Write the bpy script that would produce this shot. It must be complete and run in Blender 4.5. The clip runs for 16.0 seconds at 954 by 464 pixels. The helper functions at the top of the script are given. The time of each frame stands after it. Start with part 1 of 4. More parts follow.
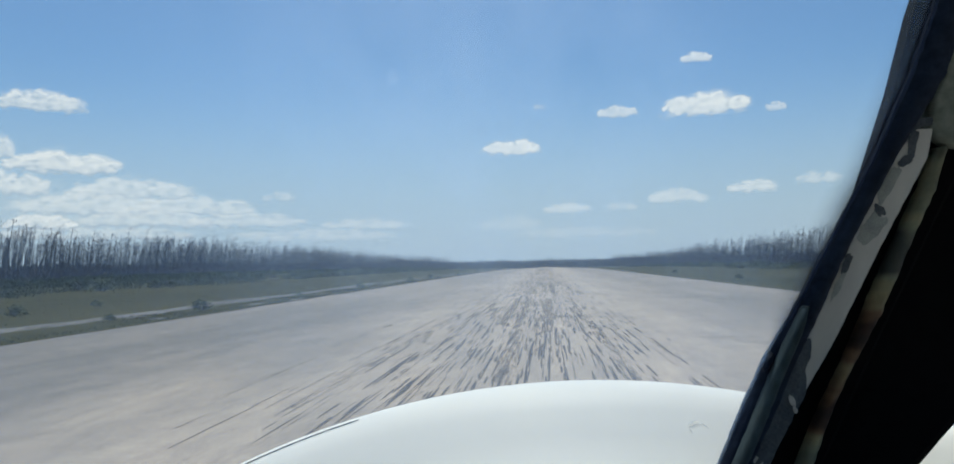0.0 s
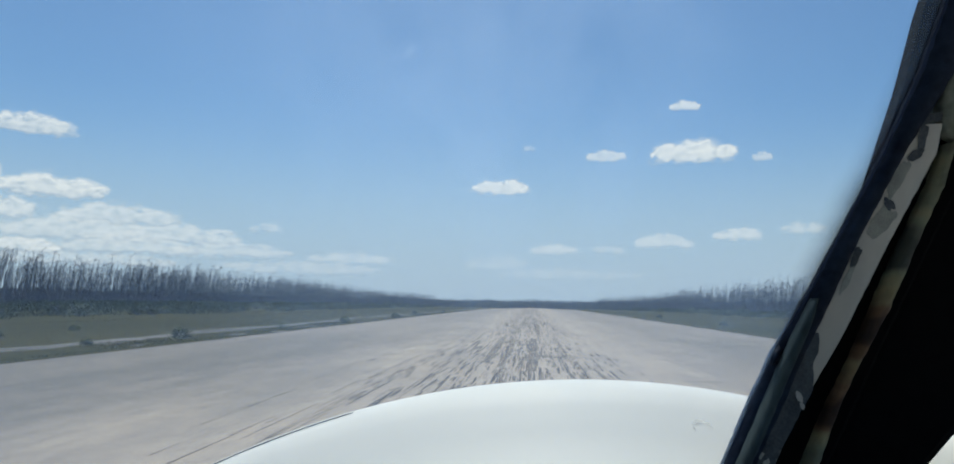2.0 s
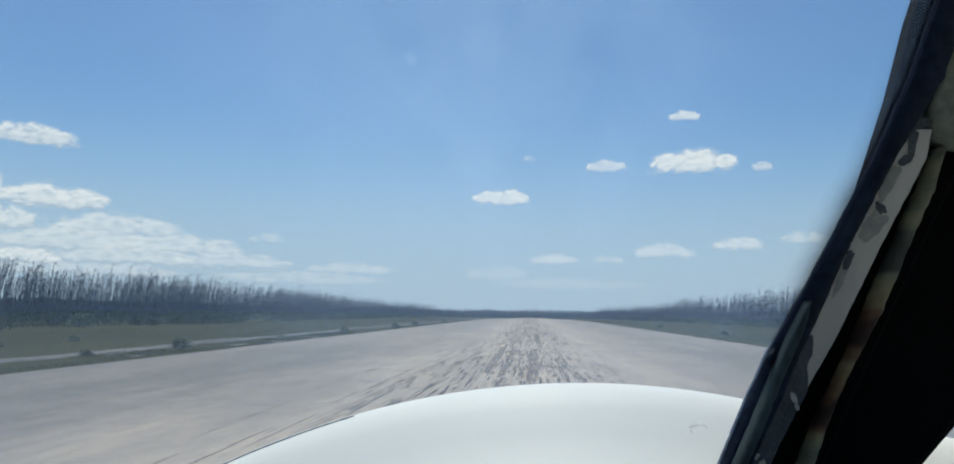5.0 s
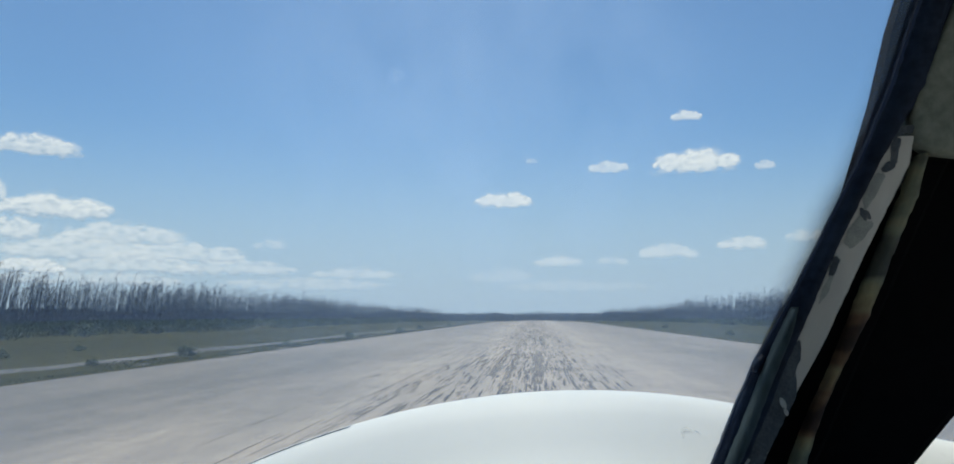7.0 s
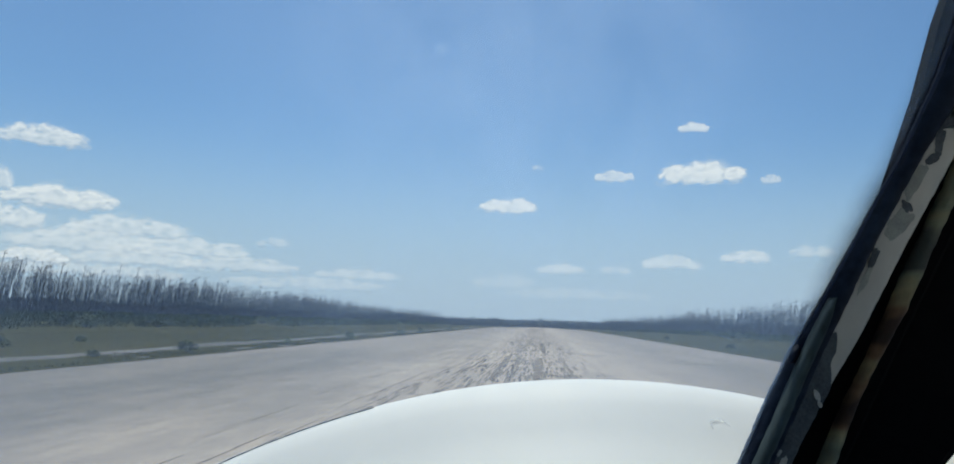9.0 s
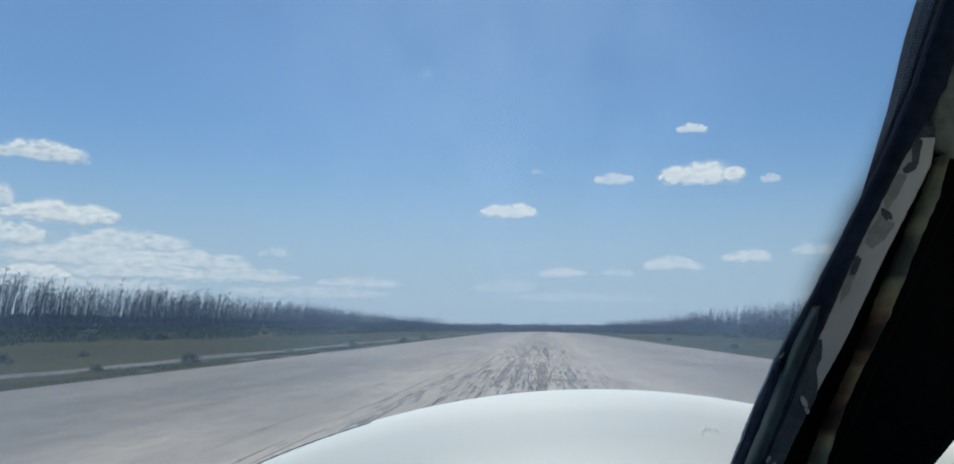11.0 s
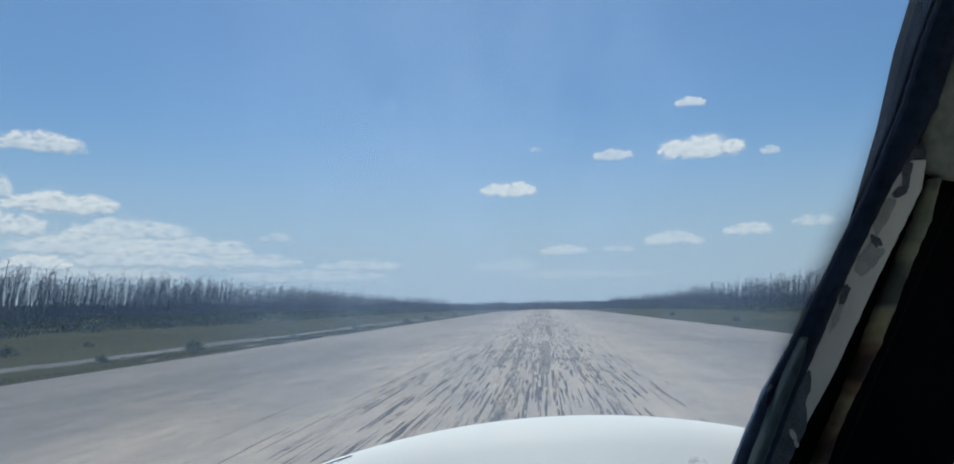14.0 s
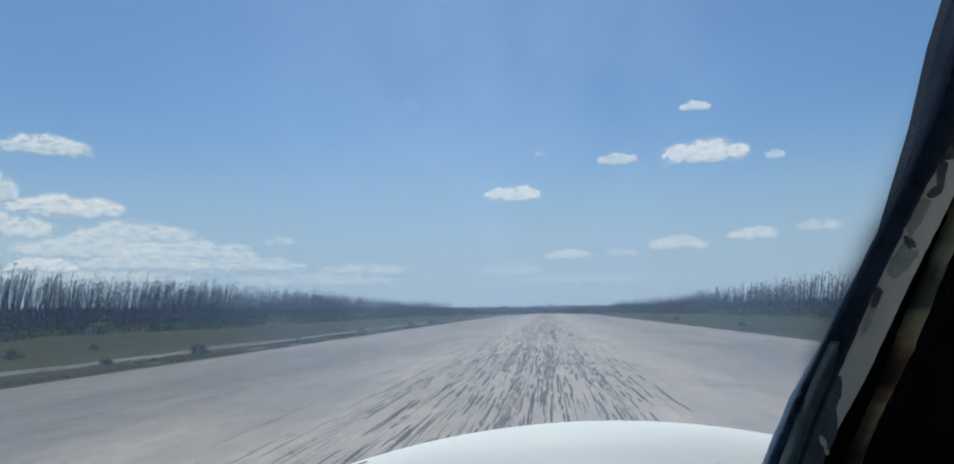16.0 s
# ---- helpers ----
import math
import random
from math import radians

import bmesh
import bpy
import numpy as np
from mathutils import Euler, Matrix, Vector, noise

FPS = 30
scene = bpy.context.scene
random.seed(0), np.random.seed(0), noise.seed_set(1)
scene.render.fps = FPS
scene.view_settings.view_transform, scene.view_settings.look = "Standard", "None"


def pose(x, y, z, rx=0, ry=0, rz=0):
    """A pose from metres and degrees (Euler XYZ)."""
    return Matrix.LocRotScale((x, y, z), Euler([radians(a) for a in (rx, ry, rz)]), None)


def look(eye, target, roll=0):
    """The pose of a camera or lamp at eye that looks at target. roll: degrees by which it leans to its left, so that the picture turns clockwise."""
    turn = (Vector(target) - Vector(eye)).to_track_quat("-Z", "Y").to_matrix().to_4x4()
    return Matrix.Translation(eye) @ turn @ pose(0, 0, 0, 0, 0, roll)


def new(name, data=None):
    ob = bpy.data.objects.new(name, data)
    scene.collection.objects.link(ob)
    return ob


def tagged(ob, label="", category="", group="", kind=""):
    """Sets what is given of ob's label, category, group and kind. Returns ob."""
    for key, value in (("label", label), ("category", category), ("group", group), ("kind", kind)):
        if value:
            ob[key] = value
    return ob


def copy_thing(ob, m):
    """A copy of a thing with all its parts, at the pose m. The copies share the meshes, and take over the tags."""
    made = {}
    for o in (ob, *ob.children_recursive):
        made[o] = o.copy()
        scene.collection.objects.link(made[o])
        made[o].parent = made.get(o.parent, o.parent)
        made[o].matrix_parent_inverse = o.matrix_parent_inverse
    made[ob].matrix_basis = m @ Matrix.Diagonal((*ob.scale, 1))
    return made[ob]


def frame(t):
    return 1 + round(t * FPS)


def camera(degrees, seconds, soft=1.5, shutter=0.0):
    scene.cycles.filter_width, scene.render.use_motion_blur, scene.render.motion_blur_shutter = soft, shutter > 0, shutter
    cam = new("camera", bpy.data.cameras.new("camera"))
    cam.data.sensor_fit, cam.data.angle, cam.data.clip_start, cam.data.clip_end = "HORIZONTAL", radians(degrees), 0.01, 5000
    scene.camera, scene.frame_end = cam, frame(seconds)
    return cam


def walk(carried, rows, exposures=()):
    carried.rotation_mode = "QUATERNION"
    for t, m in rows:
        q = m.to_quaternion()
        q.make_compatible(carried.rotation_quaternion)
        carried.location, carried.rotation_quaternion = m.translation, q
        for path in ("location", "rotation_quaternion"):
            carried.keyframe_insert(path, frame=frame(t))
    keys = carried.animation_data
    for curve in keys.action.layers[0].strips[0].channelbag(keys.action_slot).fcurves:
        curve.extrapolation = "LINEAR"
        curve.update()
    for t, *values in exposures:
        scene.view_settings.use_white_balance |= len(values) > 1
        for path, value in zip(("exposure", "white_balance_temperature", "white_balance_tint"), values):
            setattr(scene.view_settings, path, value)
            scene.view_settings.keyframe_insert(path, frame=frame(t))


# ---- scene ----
# ---- camera and walk ----
cam = camera(67.0, 16.0, soft=1.75)
PATH = [  # seconds, place in metres, then tilt, lean and heading in degrees
    (0, 0.0215, 0.0034, 1.9509, 92.524, 1.105, 5.537),
    (0.5, -0.0104, -0.0080, 1.9348, 93.009, 1.761, 5.393),
    (1, -0.0364, -0.0197, 1.9119, 94.426, 1.743, 5.132),
    (1.5, -0.0182, -0.0021, 1.8955, 95.221, 0.006, 4.620),
    (2, -0.0028, 0.0130, 1.8904, 95.582, -0.873, 4.362),
    (2.5, -0.0137, -0.0070, 1.8840, 96.143, -0.792, 4.409),
    (3, -0.0065, 0.0046, 1.8885, 96.195, -0.814, 4.392),
    (3.5, 0.0003, 0.0108, 1.8885, 96.179, -1.178, 4.296),
    (4, -0.0013, 0.0035, 1.8806, 96.245, -1.181, 4.339),
    (6.5, 0.0076, -0.0042, 1.8898, 96.542, -0.016, 4.560),
    (7, 0.0153, -0.0105, 1.8912, 96.628, 0.074, 4.756),
    (7.5, 0.0211, -0.0140, 1.8748, 96.720, -0.065, 5.132),
    (8, 0.0235, -0.0112, 1.8639, 96.869, -1.250, 5.089),
    (8.5, 0.0087, -0.0007, 1.8675, 96.840, -1.853, 4.975),
    (9, -0.0208, -0.0056, 1.8635, 97.011, -1.881, 4.814),
    (11.5, -0.0049, -0.0227, 1.8766, 97.604, 0.008, 5.102),
    (12, -0.0136, -0.0207, 1.8781, 97.800, 0.540, 5.100),
    (12.5, -0.0119, -0.0162, 1.8861, 97.862, 0.669, 5.133),
    (13, 0.0034, -0.0021, 1.9142, 97.849, 0.790, 5.108),
    (13.5, 0.0120, -0.0041, 1.9420, 96.859, 0.888, 5.093),
    (14, 0.0210, 0.0058, 1.9385, 95.827, 0.933, 5.261),
    (14.5, 0.0106, 0.0013, 1.9381, 95.780, 0.906, 5.295),
    (15, -0.0029, -0.0069, 1.9063, 95.989, 0.779, 5.347),
    (15.5, -0.0078, 0.0004, 1.9073, 96.101, 0.785, 5.476),
    (16, 0.0014, 0.0221, 1.9373, 96.141, 0.792, 5.593),
]
walk(cam, [(t, pose(x, y, z, a, b, c)) for t, x, y, z, a, b, c in PATH],
     exposures=[(0, 0.06, 6650, 4), (9, 0.06, 6610, 4), (11.5, -0.07, 6430, 5), (16, -0.09, 6410, 5)])

# ---- light ----
SUN_EL, SUN_AZ = 68.0, -14.0          # degrees above the horizon, degrees to the right of straight ahead
world = bpy.data.worlds.new("sky")
scene.world = world
world.use_nodes = True
wn, wl = world.node_tree.nodes, world.node_tree.links
sky = wn.new("ShaderNodeTexSky")
sky.sky_type, sky.sun_disc = "NISHITA", False
sky.sun_elevation, sky.sun_rotation = radians(SUN_EL), radians(SUN_AZ)
sky.air_density, sky.dust_density, sky.ozone_density = 1.0, 0.7, 2.0
wn["Background"].inputs["Strength"].default_value = 0.094
# summer haze: the sky pales to a grey blue near the horizon, all round
up = wn.new("ShaderNodeSeparateXYZ")
wc = wn.new("ShaderNodeTexCoord")
wl.new(wc.outputs["Generated"], up.inputs["Vector"])
low = wn.new("ShaderNodeMapRange")
low.interpolation_type = "SMOOTHERSTEP"
low.inputs["From Min"].default_value, low.inputs["From Max"].default_value = -0.02, 0.30
low.inputs["To Min"].default_value, low.inputs["To Max"].default_value = 0.92, 0.0
wl.new(up.outputs["Z"], low.inputs["Value"])
tint = wn.new("ShaderNodeMix")
tint.data_type, tint.blend_type = "RGBA", "MULTIPLY"
tint.inputs[0].default_value = 1.0
tint.inputs[7].default_value = (0.69, 0.90, 1.05, 1)
wl.new(sky.outputs["Color"], tint.inputs[6])
haze = wn.new("ShaderNodeMix")
haze.data_type = "RGBA"
haze.inputs[7].default_value = (4.28, 5.32, 6.5, 1)
wl.new(low.outputs["Result"], haze.inputs[0])
wl.new(tint.outputs[2], haze.inputs[6])
wl.new(haze.outputs[2], wn["Background"].inputs["Color"])

sun = new("sun", bpy.data.lights.new("sun", "SUN"))
sun.data.energy, sun.data.angle, sun.data.color = 2.9, radians(0.6), (1.0, 0.95, 0.87)
_e, _a = radians(SUN_EL), radians(SUN_AZ)
sun.matrix_world = look((0, 0, 60), (-60 * math.sin(_a) * math.cos(_e), -60 * math.cos(_a) * math.cos(_e), 60 - 60 * math.sin(_e)))

EYE = 1.9                              # height of the eye over the pavement
LEFT, RIGHT = -14.3, 14.2              # edges of the pavement


# ---- materials ----
def shader(name, rough=0.8, metal=0.0):
    """A material with its Principled node; returns material, nodes, links, principled."""
    m = bpy.data.materials.new(name)
    m.use_nodes = True
    n, l = m.node_tree.nodes, m.node_tree.links
    p = n["Principled BSDF"]
    p.inputs["Roughness"].default_value = rough
    p.inputs["Metallic"].default_value = metal
    return m, n, l, p


def noise_node(n, l, scale, detail=4.0, stretch=(1, 1, 1), rough=0.55, coords="Object"):
    tc = n.new("ShaderNodeTexCoord")
    mp = n.new("ShaderNodeMapping")
    mp.inputs["Scale"].default_value = stretch
    t = n.new("ShaderNodeTexNoise")
    t.inputs["Scale"].default_value = scale
    t.inputs["Detail"].default_value = detail
    t.inputs["Roughness"].default_value = rough
    l.new(tc.outputs[coords], mp.inputs["Vector"])
    l.new(mp.outputs["Vector"], t.inputs["Vector"])
    return t.outputs["Fac"]


def ramp(n, l, fac, stops):
    r = n.new("ShaderNodeValToRGB")
    e = r.color_ramp.elements
    while len(e) < len(stops):
        e.new(0.5)
    for k, (pos, c) in zip(e, stops):
        k.position, k.color = pos, (*c, 1)
    l.new(fac, r.inputs["Fac"])
    return r.outputs["Color"]


def mix(n, l, fac, a, b, kind="MIX"):
    x = n.new("ShaderNodeMix")
    x.data_type, x.blend_type = "RGBA", kind
    if isinstance(fac, float):
        x.inputs["Factor"].default_value = fac
    else:
        l.new(fac, x.inputs["Factor"])
    for sock, v in (("A", a), ("B", b)):
        s = [i for i in x.inputs if i.name == sock and i.type == "RGBA"][0]
        if isinstance(v, tuple):
            s.default_value = (*v, 1)
        else:
            l.new(v, s)
    return [o for o in x.outputs if o.type == "RGBA"][0]


def bump(n, l, p, fac, strength, dist):
    b = n.new("ShaderNodeBump")
    b.inputs["Strength"].default_value, b.inputs["Distance"].default_value = strength, dist
    l.new(fac, b.inputs["Height"])
    l.new(b.outputs["Normal"], p.inputs["Normal"])


def two_tone(name, dark, light, scale, rough=0.85, fine=12.0, stretch=(1, 1, 1), relief=0.3, dist=0.02, metal=0.0, coords="Object"):
    """Broad stains and a fine grain between two base colours, with relief."""
    m, n, l, p = shader(name, rough, metal)
    broad = noise_node(n, l, scale, 5, stretch, coords=coords)
    grain = noise_node(n, l, scale * fine, 4, stretch, coords=coords)
    c = ramp(n, l, broad, [(0.32, dark), (0.68, light)])
    c = mix(n, l, 0.35, c, ramp(n, l, grain, [(0.3, tuple(v * 0.55 for v in dark)), (0.7, tuple(min(1, v * 1.25) for v in light))]))
    l.new(c, p.inputs["Base Color"])
    bump(n, l, p, grain, relief, dist)
    return m


def varied(m, low=0.75, high=1.2):
    """Let each island of a joined mesh differ in brightness."""
    n, l = m.node_tree.nodes, m.node_tree.links
    p = n["Principled BSDF"]
    src = p.inputs["Base Color"].links[0].from_socket
    g = n.new("ShaderNodeNewGeometry")
    mr = n.new("ShaderNodeMapRange")
    mr.inputs["To Min"].default_value, mr.inputs["To Max"].default_value = low, high
    l.new(g.outputs["Random Per Island"], mr.inputs["Value"])
    out = mix(n, l, 1.0, src, mr.outputs["Result"], "MULTIPLY")
    l.new(out, p.inputs["Base Color"])
    return m


GROUND = two_tone("dry_grass_ground", (0.031, 0.034, 0.010), (0.076, 0.070, 0.027), 0.12, 0.95, 22, (1, 0.45, 1), 0.6, 0.05)
GRAVEL = two_tone("pale_limestone_gravel", (0.10, 0.095, 0.08), (0.24, 0.225, 0.20), 0.35, 0.95, 14, (1, 0.4, 1), 0.5, 0.02)
GRASS = varied(two_tone("verge_grass", (0.050, 0.055, 0.015), (0.094, 0.088, 0.033), 0.3, 0.9, 6, relief=0.0))
LEAF = varied(two_tone("scrub_leaf", (0.048, 0.062, 0.032), (0.096, 0.112, 0.060), 0.25, 0.9, 6, relief=0.0), 0.82, 1.25)
SHRUB = varied(two_tone("grey_green_shrub_leaf", (0.075, 0.092, 0.052), (0.150, 0.168, 0.105), 0.9, 0.9, 6, relief=0.0), 0.7, 1.4)
BRUSH = varied(two_tone("dead_undergrowth", (0.092, 0.094, 0.110), (0.145, 0.148, 0.168), 0.10, 0.95, 6, relief=0.0), 0.88, 1.12)
BARK = two_tone("grey_dead_bark", (0.132, 0.127, 0.134), (0.265, 0.256, 0.266), 0.8, 0.95, 10, (1, 1, 0.3), 0.5, 0.01)
TWIG = varied(two_tone("grey_dead_twig", (0.103, 0.102, 0.116), (0.220, 0.218, 0.242), 0.8, 0.95, 8, relief=0.0), 0.72, 1.40)


def runway_material():
    """Sun-bleached pavement: grey asphalt, a paler sand-dusted middle, long wheel-swept streaks."""
    m, n, l, p = shader("bleached_asphalt", 0.75)
    tc = n.new("ShaderNodeTexCoord")
    sep = n.new("ShaderNodeSeparateXYZ")
    l.new(tc.outputs["Object"], sep.inputs["Vector"])
    patches = noise_node(n, l, 0.13, 7, (0.8, 0.35, 1), 0.62)
    streaks = noise_node(n, l, 0.55, 6, (1, 0.12, 1), 0.62)
    grit = noise_node(n, l, 26, 4, (1, 0.5, 1), 0.7)
    wob = n.new("ShaderNodeMath"); wob.operation = "MULTIPLY_ADD"
    wob.inputs[1].default_value, wob.inputs[2].default_value = 6.0, -3.0
    l.new(patches, wob.inputs[0])
    shift = n.new("ShaderNodeMath"); shift.operation = "ADD"
    l.new(sep.outputs["X"], shift.inputs[0]); l.new(wob.outputs[0], shift.inputs[1])
    off = n.new("ShaderNodeMath"); off.operation = "ABSOLUTE"
    l.new(shift.outputs[0], off.inputs[0])
    mr = n.new("ShaderNodeMapRange"); mr.interpolation_type = "SMOOTHSTEP"
    mr.inputs["From Min"].default_value, mr.inputs["From Max"].default_value = 2.0, 8.8
    mr.inputs["To Min"].default_value, mr.inputs["To Max"].default_value = 0.0, 1.0
    l.new(off.outputs[0], mr.inputs["Value"])
    pale = ramp(n, l, streaks, [(0.3, (0.455, 0.384, 0.304)), (0.7, (0.560, 0.470, 0.368))])
    grey = ramp(n, l, streaks, [(0.3, (0.172, 0.155, 0.132)), (0.7, (0.240, 0.215, 0.180))])
    # grey gives way to the pale tone over the whole width farther along
    far_pale = n.new("ShaderNodeMapRange"); far_pale.interpolation_type = "SMOOTHSTEP"
    far_pale.inputs["From Min"].default_value, far_pale.inputs["From Max"].default_value = 9.0, 48.0
    far_pale.inputs["To Min"].default_value, far_pale.inputs["To Max"].default_value = 1.0, 0.58
    l.new(sep.outputs["Y"], far_pale.inputs["Value"])
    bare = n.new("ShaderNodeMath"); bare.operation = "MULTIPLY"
    l.new(mr.outputs["Result"], bare.inputs[0]); l.new(far_pale.outputs["Result"], bare.inputs[1])
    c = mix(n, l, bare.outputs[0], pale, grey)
    c = mix(n, l, 0.58, c, ramp(n, l, patches, [(0.36, (0.68, 0.69, 0.69)), (0.62, (1.04, 1.03, 1.02))]), "MULTIPLY")
    mottle = noise_node(n, l, 0.75, 6, (1, 0.42, 1), 0.68)
    c = mix(n, l, 0.75, c, ramp(n, l, mottle, [(0.32, (0.80, 0.82, 0.84)), (0.52, (1.0, 0.99, 0.98)), (0.70, (1.16, 1.11, 1.06))]), "MULTIPLY")
    sweep = noise_node(n, l, 1.6, 5, (1, 0.035, 1), 0.6)
    c = mix(n, l, 0.6, c, ramp(n, l, sweep, [(0.34, (0.86, 0.86, 0.87)), (0.66, (1.10, 1.09, 1.07))]), "MULTIPLY")
    flecks = noise_node(n, l, 4.5, 5, (1, 0.30, 1), 0.7)
    c = mix(n, l, 0.55, c, ramp(n, l, flecks, [(0.34, (0.74, 0.74, 0.76)), (0.50, (1.02, 1.02, 1.02)), (0.68, (1.20, 1.18, 1.15))]), "MULTIPLY")
    c = mix(n, l, 0.45, c, ramp(n, l, grit, [(0.3, (0.62, 0.62, 0.63)), (0.65, (1.1, 1.1, 1.1))]), "MULTIPLY")
    l.new(c, p.inputs["Base Color"])
    bump(n, l, p, grit, 0.4, 0.01)
    return m


def worn_material(name, colour, cover, scale, stretch):
    """Paint or rubber that has worn through in places."""
    m, n, l, p = shader(name, 0.85)
    grain = noise_node(n, l, scale, 5, stretch, 0.7)
    tone = noise_node(n, l, scale * 0.13, 3)
    l.new(mix(n, l, tone, tuple(v * 0.7 for v in colour), tuple(v * 1.4 for v in colour)), p.inputs["Base Color"])
    g = n.new("ShaderNodeNewGeometry")
    add = n.new("ShaderNodeMath"); add.operation = "MULTIPLY_ADD"
    add.inputs[1].default_value, add.inputs[2].default_value = 0.35, -0.17
    l.new(g.outputs["Random Per Island"], add.inputs[0])
    both = n.new("ShaderNodeMath"); both.operation = "ADD"
    l.new(grain, both.inputs[0]); l.new(add.outputs[0], both.inputs[1])
    mr = n.new("ShaderNodeMapRange")
    mr.inputs["From Min"].default_value, mr.inputs["From Max"].default_value = cover - 0.14, cover + 0.14
    l.new(both.outputs[0], mr.inputs["Value"])
    l.new(mr.outputs["Result"], p.inputs["Alpha"])
    return m


RUNWAY = runway_material()
RUBBER = worn_material("tyre_rubber_on_asphalt", (0.098, 0.092, 0.088), 0.46, 9, (1, 0.12, 1))
FAINT = worn_material("faint_worn_rubber", (0.13, 0.120, 0.108), 0.66, 16, (1, 0.05, 1))
LINE = worn_material("worn_white_line", (0.62, 0.60, 0.57), 0.52, 2.2, (1, 0.3, 1))


def cowl_material():
    m, n, l, p = shader("white_aircraft_paint", 0.55)
    p.inputs["Specular IOR Level"].default_value = 0.25
    dirt = noise_node(n, l, 3.0, 5, (1, 0.5, 1))
    spots = noise_node(n, l, 60, 3)
    c = ramp(n, l, dirt, [(0.3, (0.89, 0.88, 0.785)), (0.6, (0.95, 0.93, 0.835))])
    c = mix(n, l, 0.07, c, ramp(n, l, spots, [(0.30, (0.35, 0.34, 0.32)), (0.42, (0.8, 0.8, 0.79))]))
    l.new(c, p.inputs["Base Color"])
    bump(n, l, p, dirt, 0.06, 0.01)
    return m


for _m, _spec in ((GROUND, 0.06), (GRAVEL, 0.1), (GRASS, 0.06), (LEAF, 0.15), (SHRUB, 0.15), (BRUSH, 0.06), (BARK, 0.1), (TWIG, 0.1), (RUNWAY, 0.3), (RUBBER, 0.2), (FAINT, 0.2)):
    _m.node_tree.nodes["Principled BSDF"].inputs["Specular IOR Level"].default_value = _spec
COWL = cowl_material()
SEAM = two_tone("dark_panel_seam", (0.02, 0.02, 0.022), (0.06, 0.06, 0.06), 9, 0.8)
LIP = two_tone("grey_green_lip", (0.022, 0.038, 0.046), (0.066, 0.094, 0.104), 16, 0.7, 5, (1, 1, 0.4), 0.4, 0.002)
RUBBER_SEAL = two_tone("blue_black_rubber_seal", (0.005, 0.010, 0.024), (0.020, 0.034, 0.062), 18, 0.6, 6, relief=0.5, dist=0.002)
BLACK = two_tone("matt_black_cabin_trim", (0.0012, 0.0012, 0.0016), (0.003, 0.003, 0.004), 8, 0.98, 8, relief=0.4, dist=0.002)
PAD = two_tone("grey_green_padding", (0.16, 0.185, 0.16), (0.26, 0.285, 0.245), 7, 0.9, 14, relief=0.5, dist=0.002)
for _m in (RUBBER_SEAL, BLACK, LIP):
    _m.node_tree.nodes["Principled BSDF"].inputs["Specular IOR Level"].default_value = 0.12
CHIP = two_tone("bare_dark_primer", (0.034, 0.043, 0.054), (0.115, 0.135, 0.155), 30, 0.7)
SCRAPE = two_tone("scraped_light_primer", (0.35, 0.36, 0.36), (0.6, 0.6, 0.58), 40, 0.7)
# lining of unseen cabin parts, kept pale to bounce light onto the post
LINER = two_tone("pale_bounce_lining", (0.52, 0.52, 0.50), (0.66, 0.65, 0.62), 5, 0.9)
TYRE = two_tone("tyre_black", (0.015, 0.015, 0.015), (0.03, 0.03, 0.03), 8, 0.8)
STEEL = two_tone("dull_steel", (0.25, 0.25, 0.25), (0.4, 0.4, 0.4), 8, 0.4, metal=0.9)


def chipped_material(name, paint_dark, paint_light, bare, cover):
    m, n, l, p = shader(name, 0.6)
    broad = noise_node(n, l, 16, 4, (1, 1, 0.5))
    chips = noise_node(n, l, 34, 6, (1, 1, 0.45), 0.65)
    paint = ramp(n, l, broad, [(0.35, paint_dark), (0.65, paint_light)])
    mask = ramp(n, l, chips, [(cover, (1, 1, 1)), (cover + 0.03, (0, 0, 0))])
    l.new(mix(n, l, mask, paint, bare), p.inputs["Base Color"])
    bump(n, l, p, chips, 0.4, 0.001)
    return m


BEIGE = chipped_material("chipped_beige_paint", (0.49, 0.485, 0.455), (0.63, 0.62, 0.57), (0.03, 0.034, 0.04), 0.30)


def weatherstrip_material():
    """Old sponge rubber, blotched olive, tan, rust and black along its length."""
    m, n, l, p = shader("aged_weatherstrip", 0.85)
    blotch = noise_node(n, l, 13, 3, (0.3, 0.3, 1), 0.5)
    fine = noise_node(n, l, 70, 4, (1, 1, 0.5))
    c = ramp(n, l, blotch, [(0.30, (0.012, 0.012, 0.010)), (0.40, (0.05, 0.026, 0.018)), (0.47, (0.17, 0.105, 0.062)), (0.54, (0.26, 0.235, 0.135)), (0.62, (0.19, 0.20, 0.14)), (0.70, (0.05, 0.056, 0.05))])
    l.new(mix(n, l, 0.5, c, ramp(n, l, fine, [(0.3, (0.5, 0.5, 0.5)), (0.7, (1.2, 1.2, 1.2))]), "MULTIPLY"), p.inputs["Base Color"])
    bump(n, l, p, fine, 0.5, 0.002)
    return m


WEATHERSTRIP = weatherstrip_material()
WORN = two_tone("worn_grey_green_paint", (0.26, 0.28, 0.27), (0.40, 0.42, 0.39), 60, 0.7)


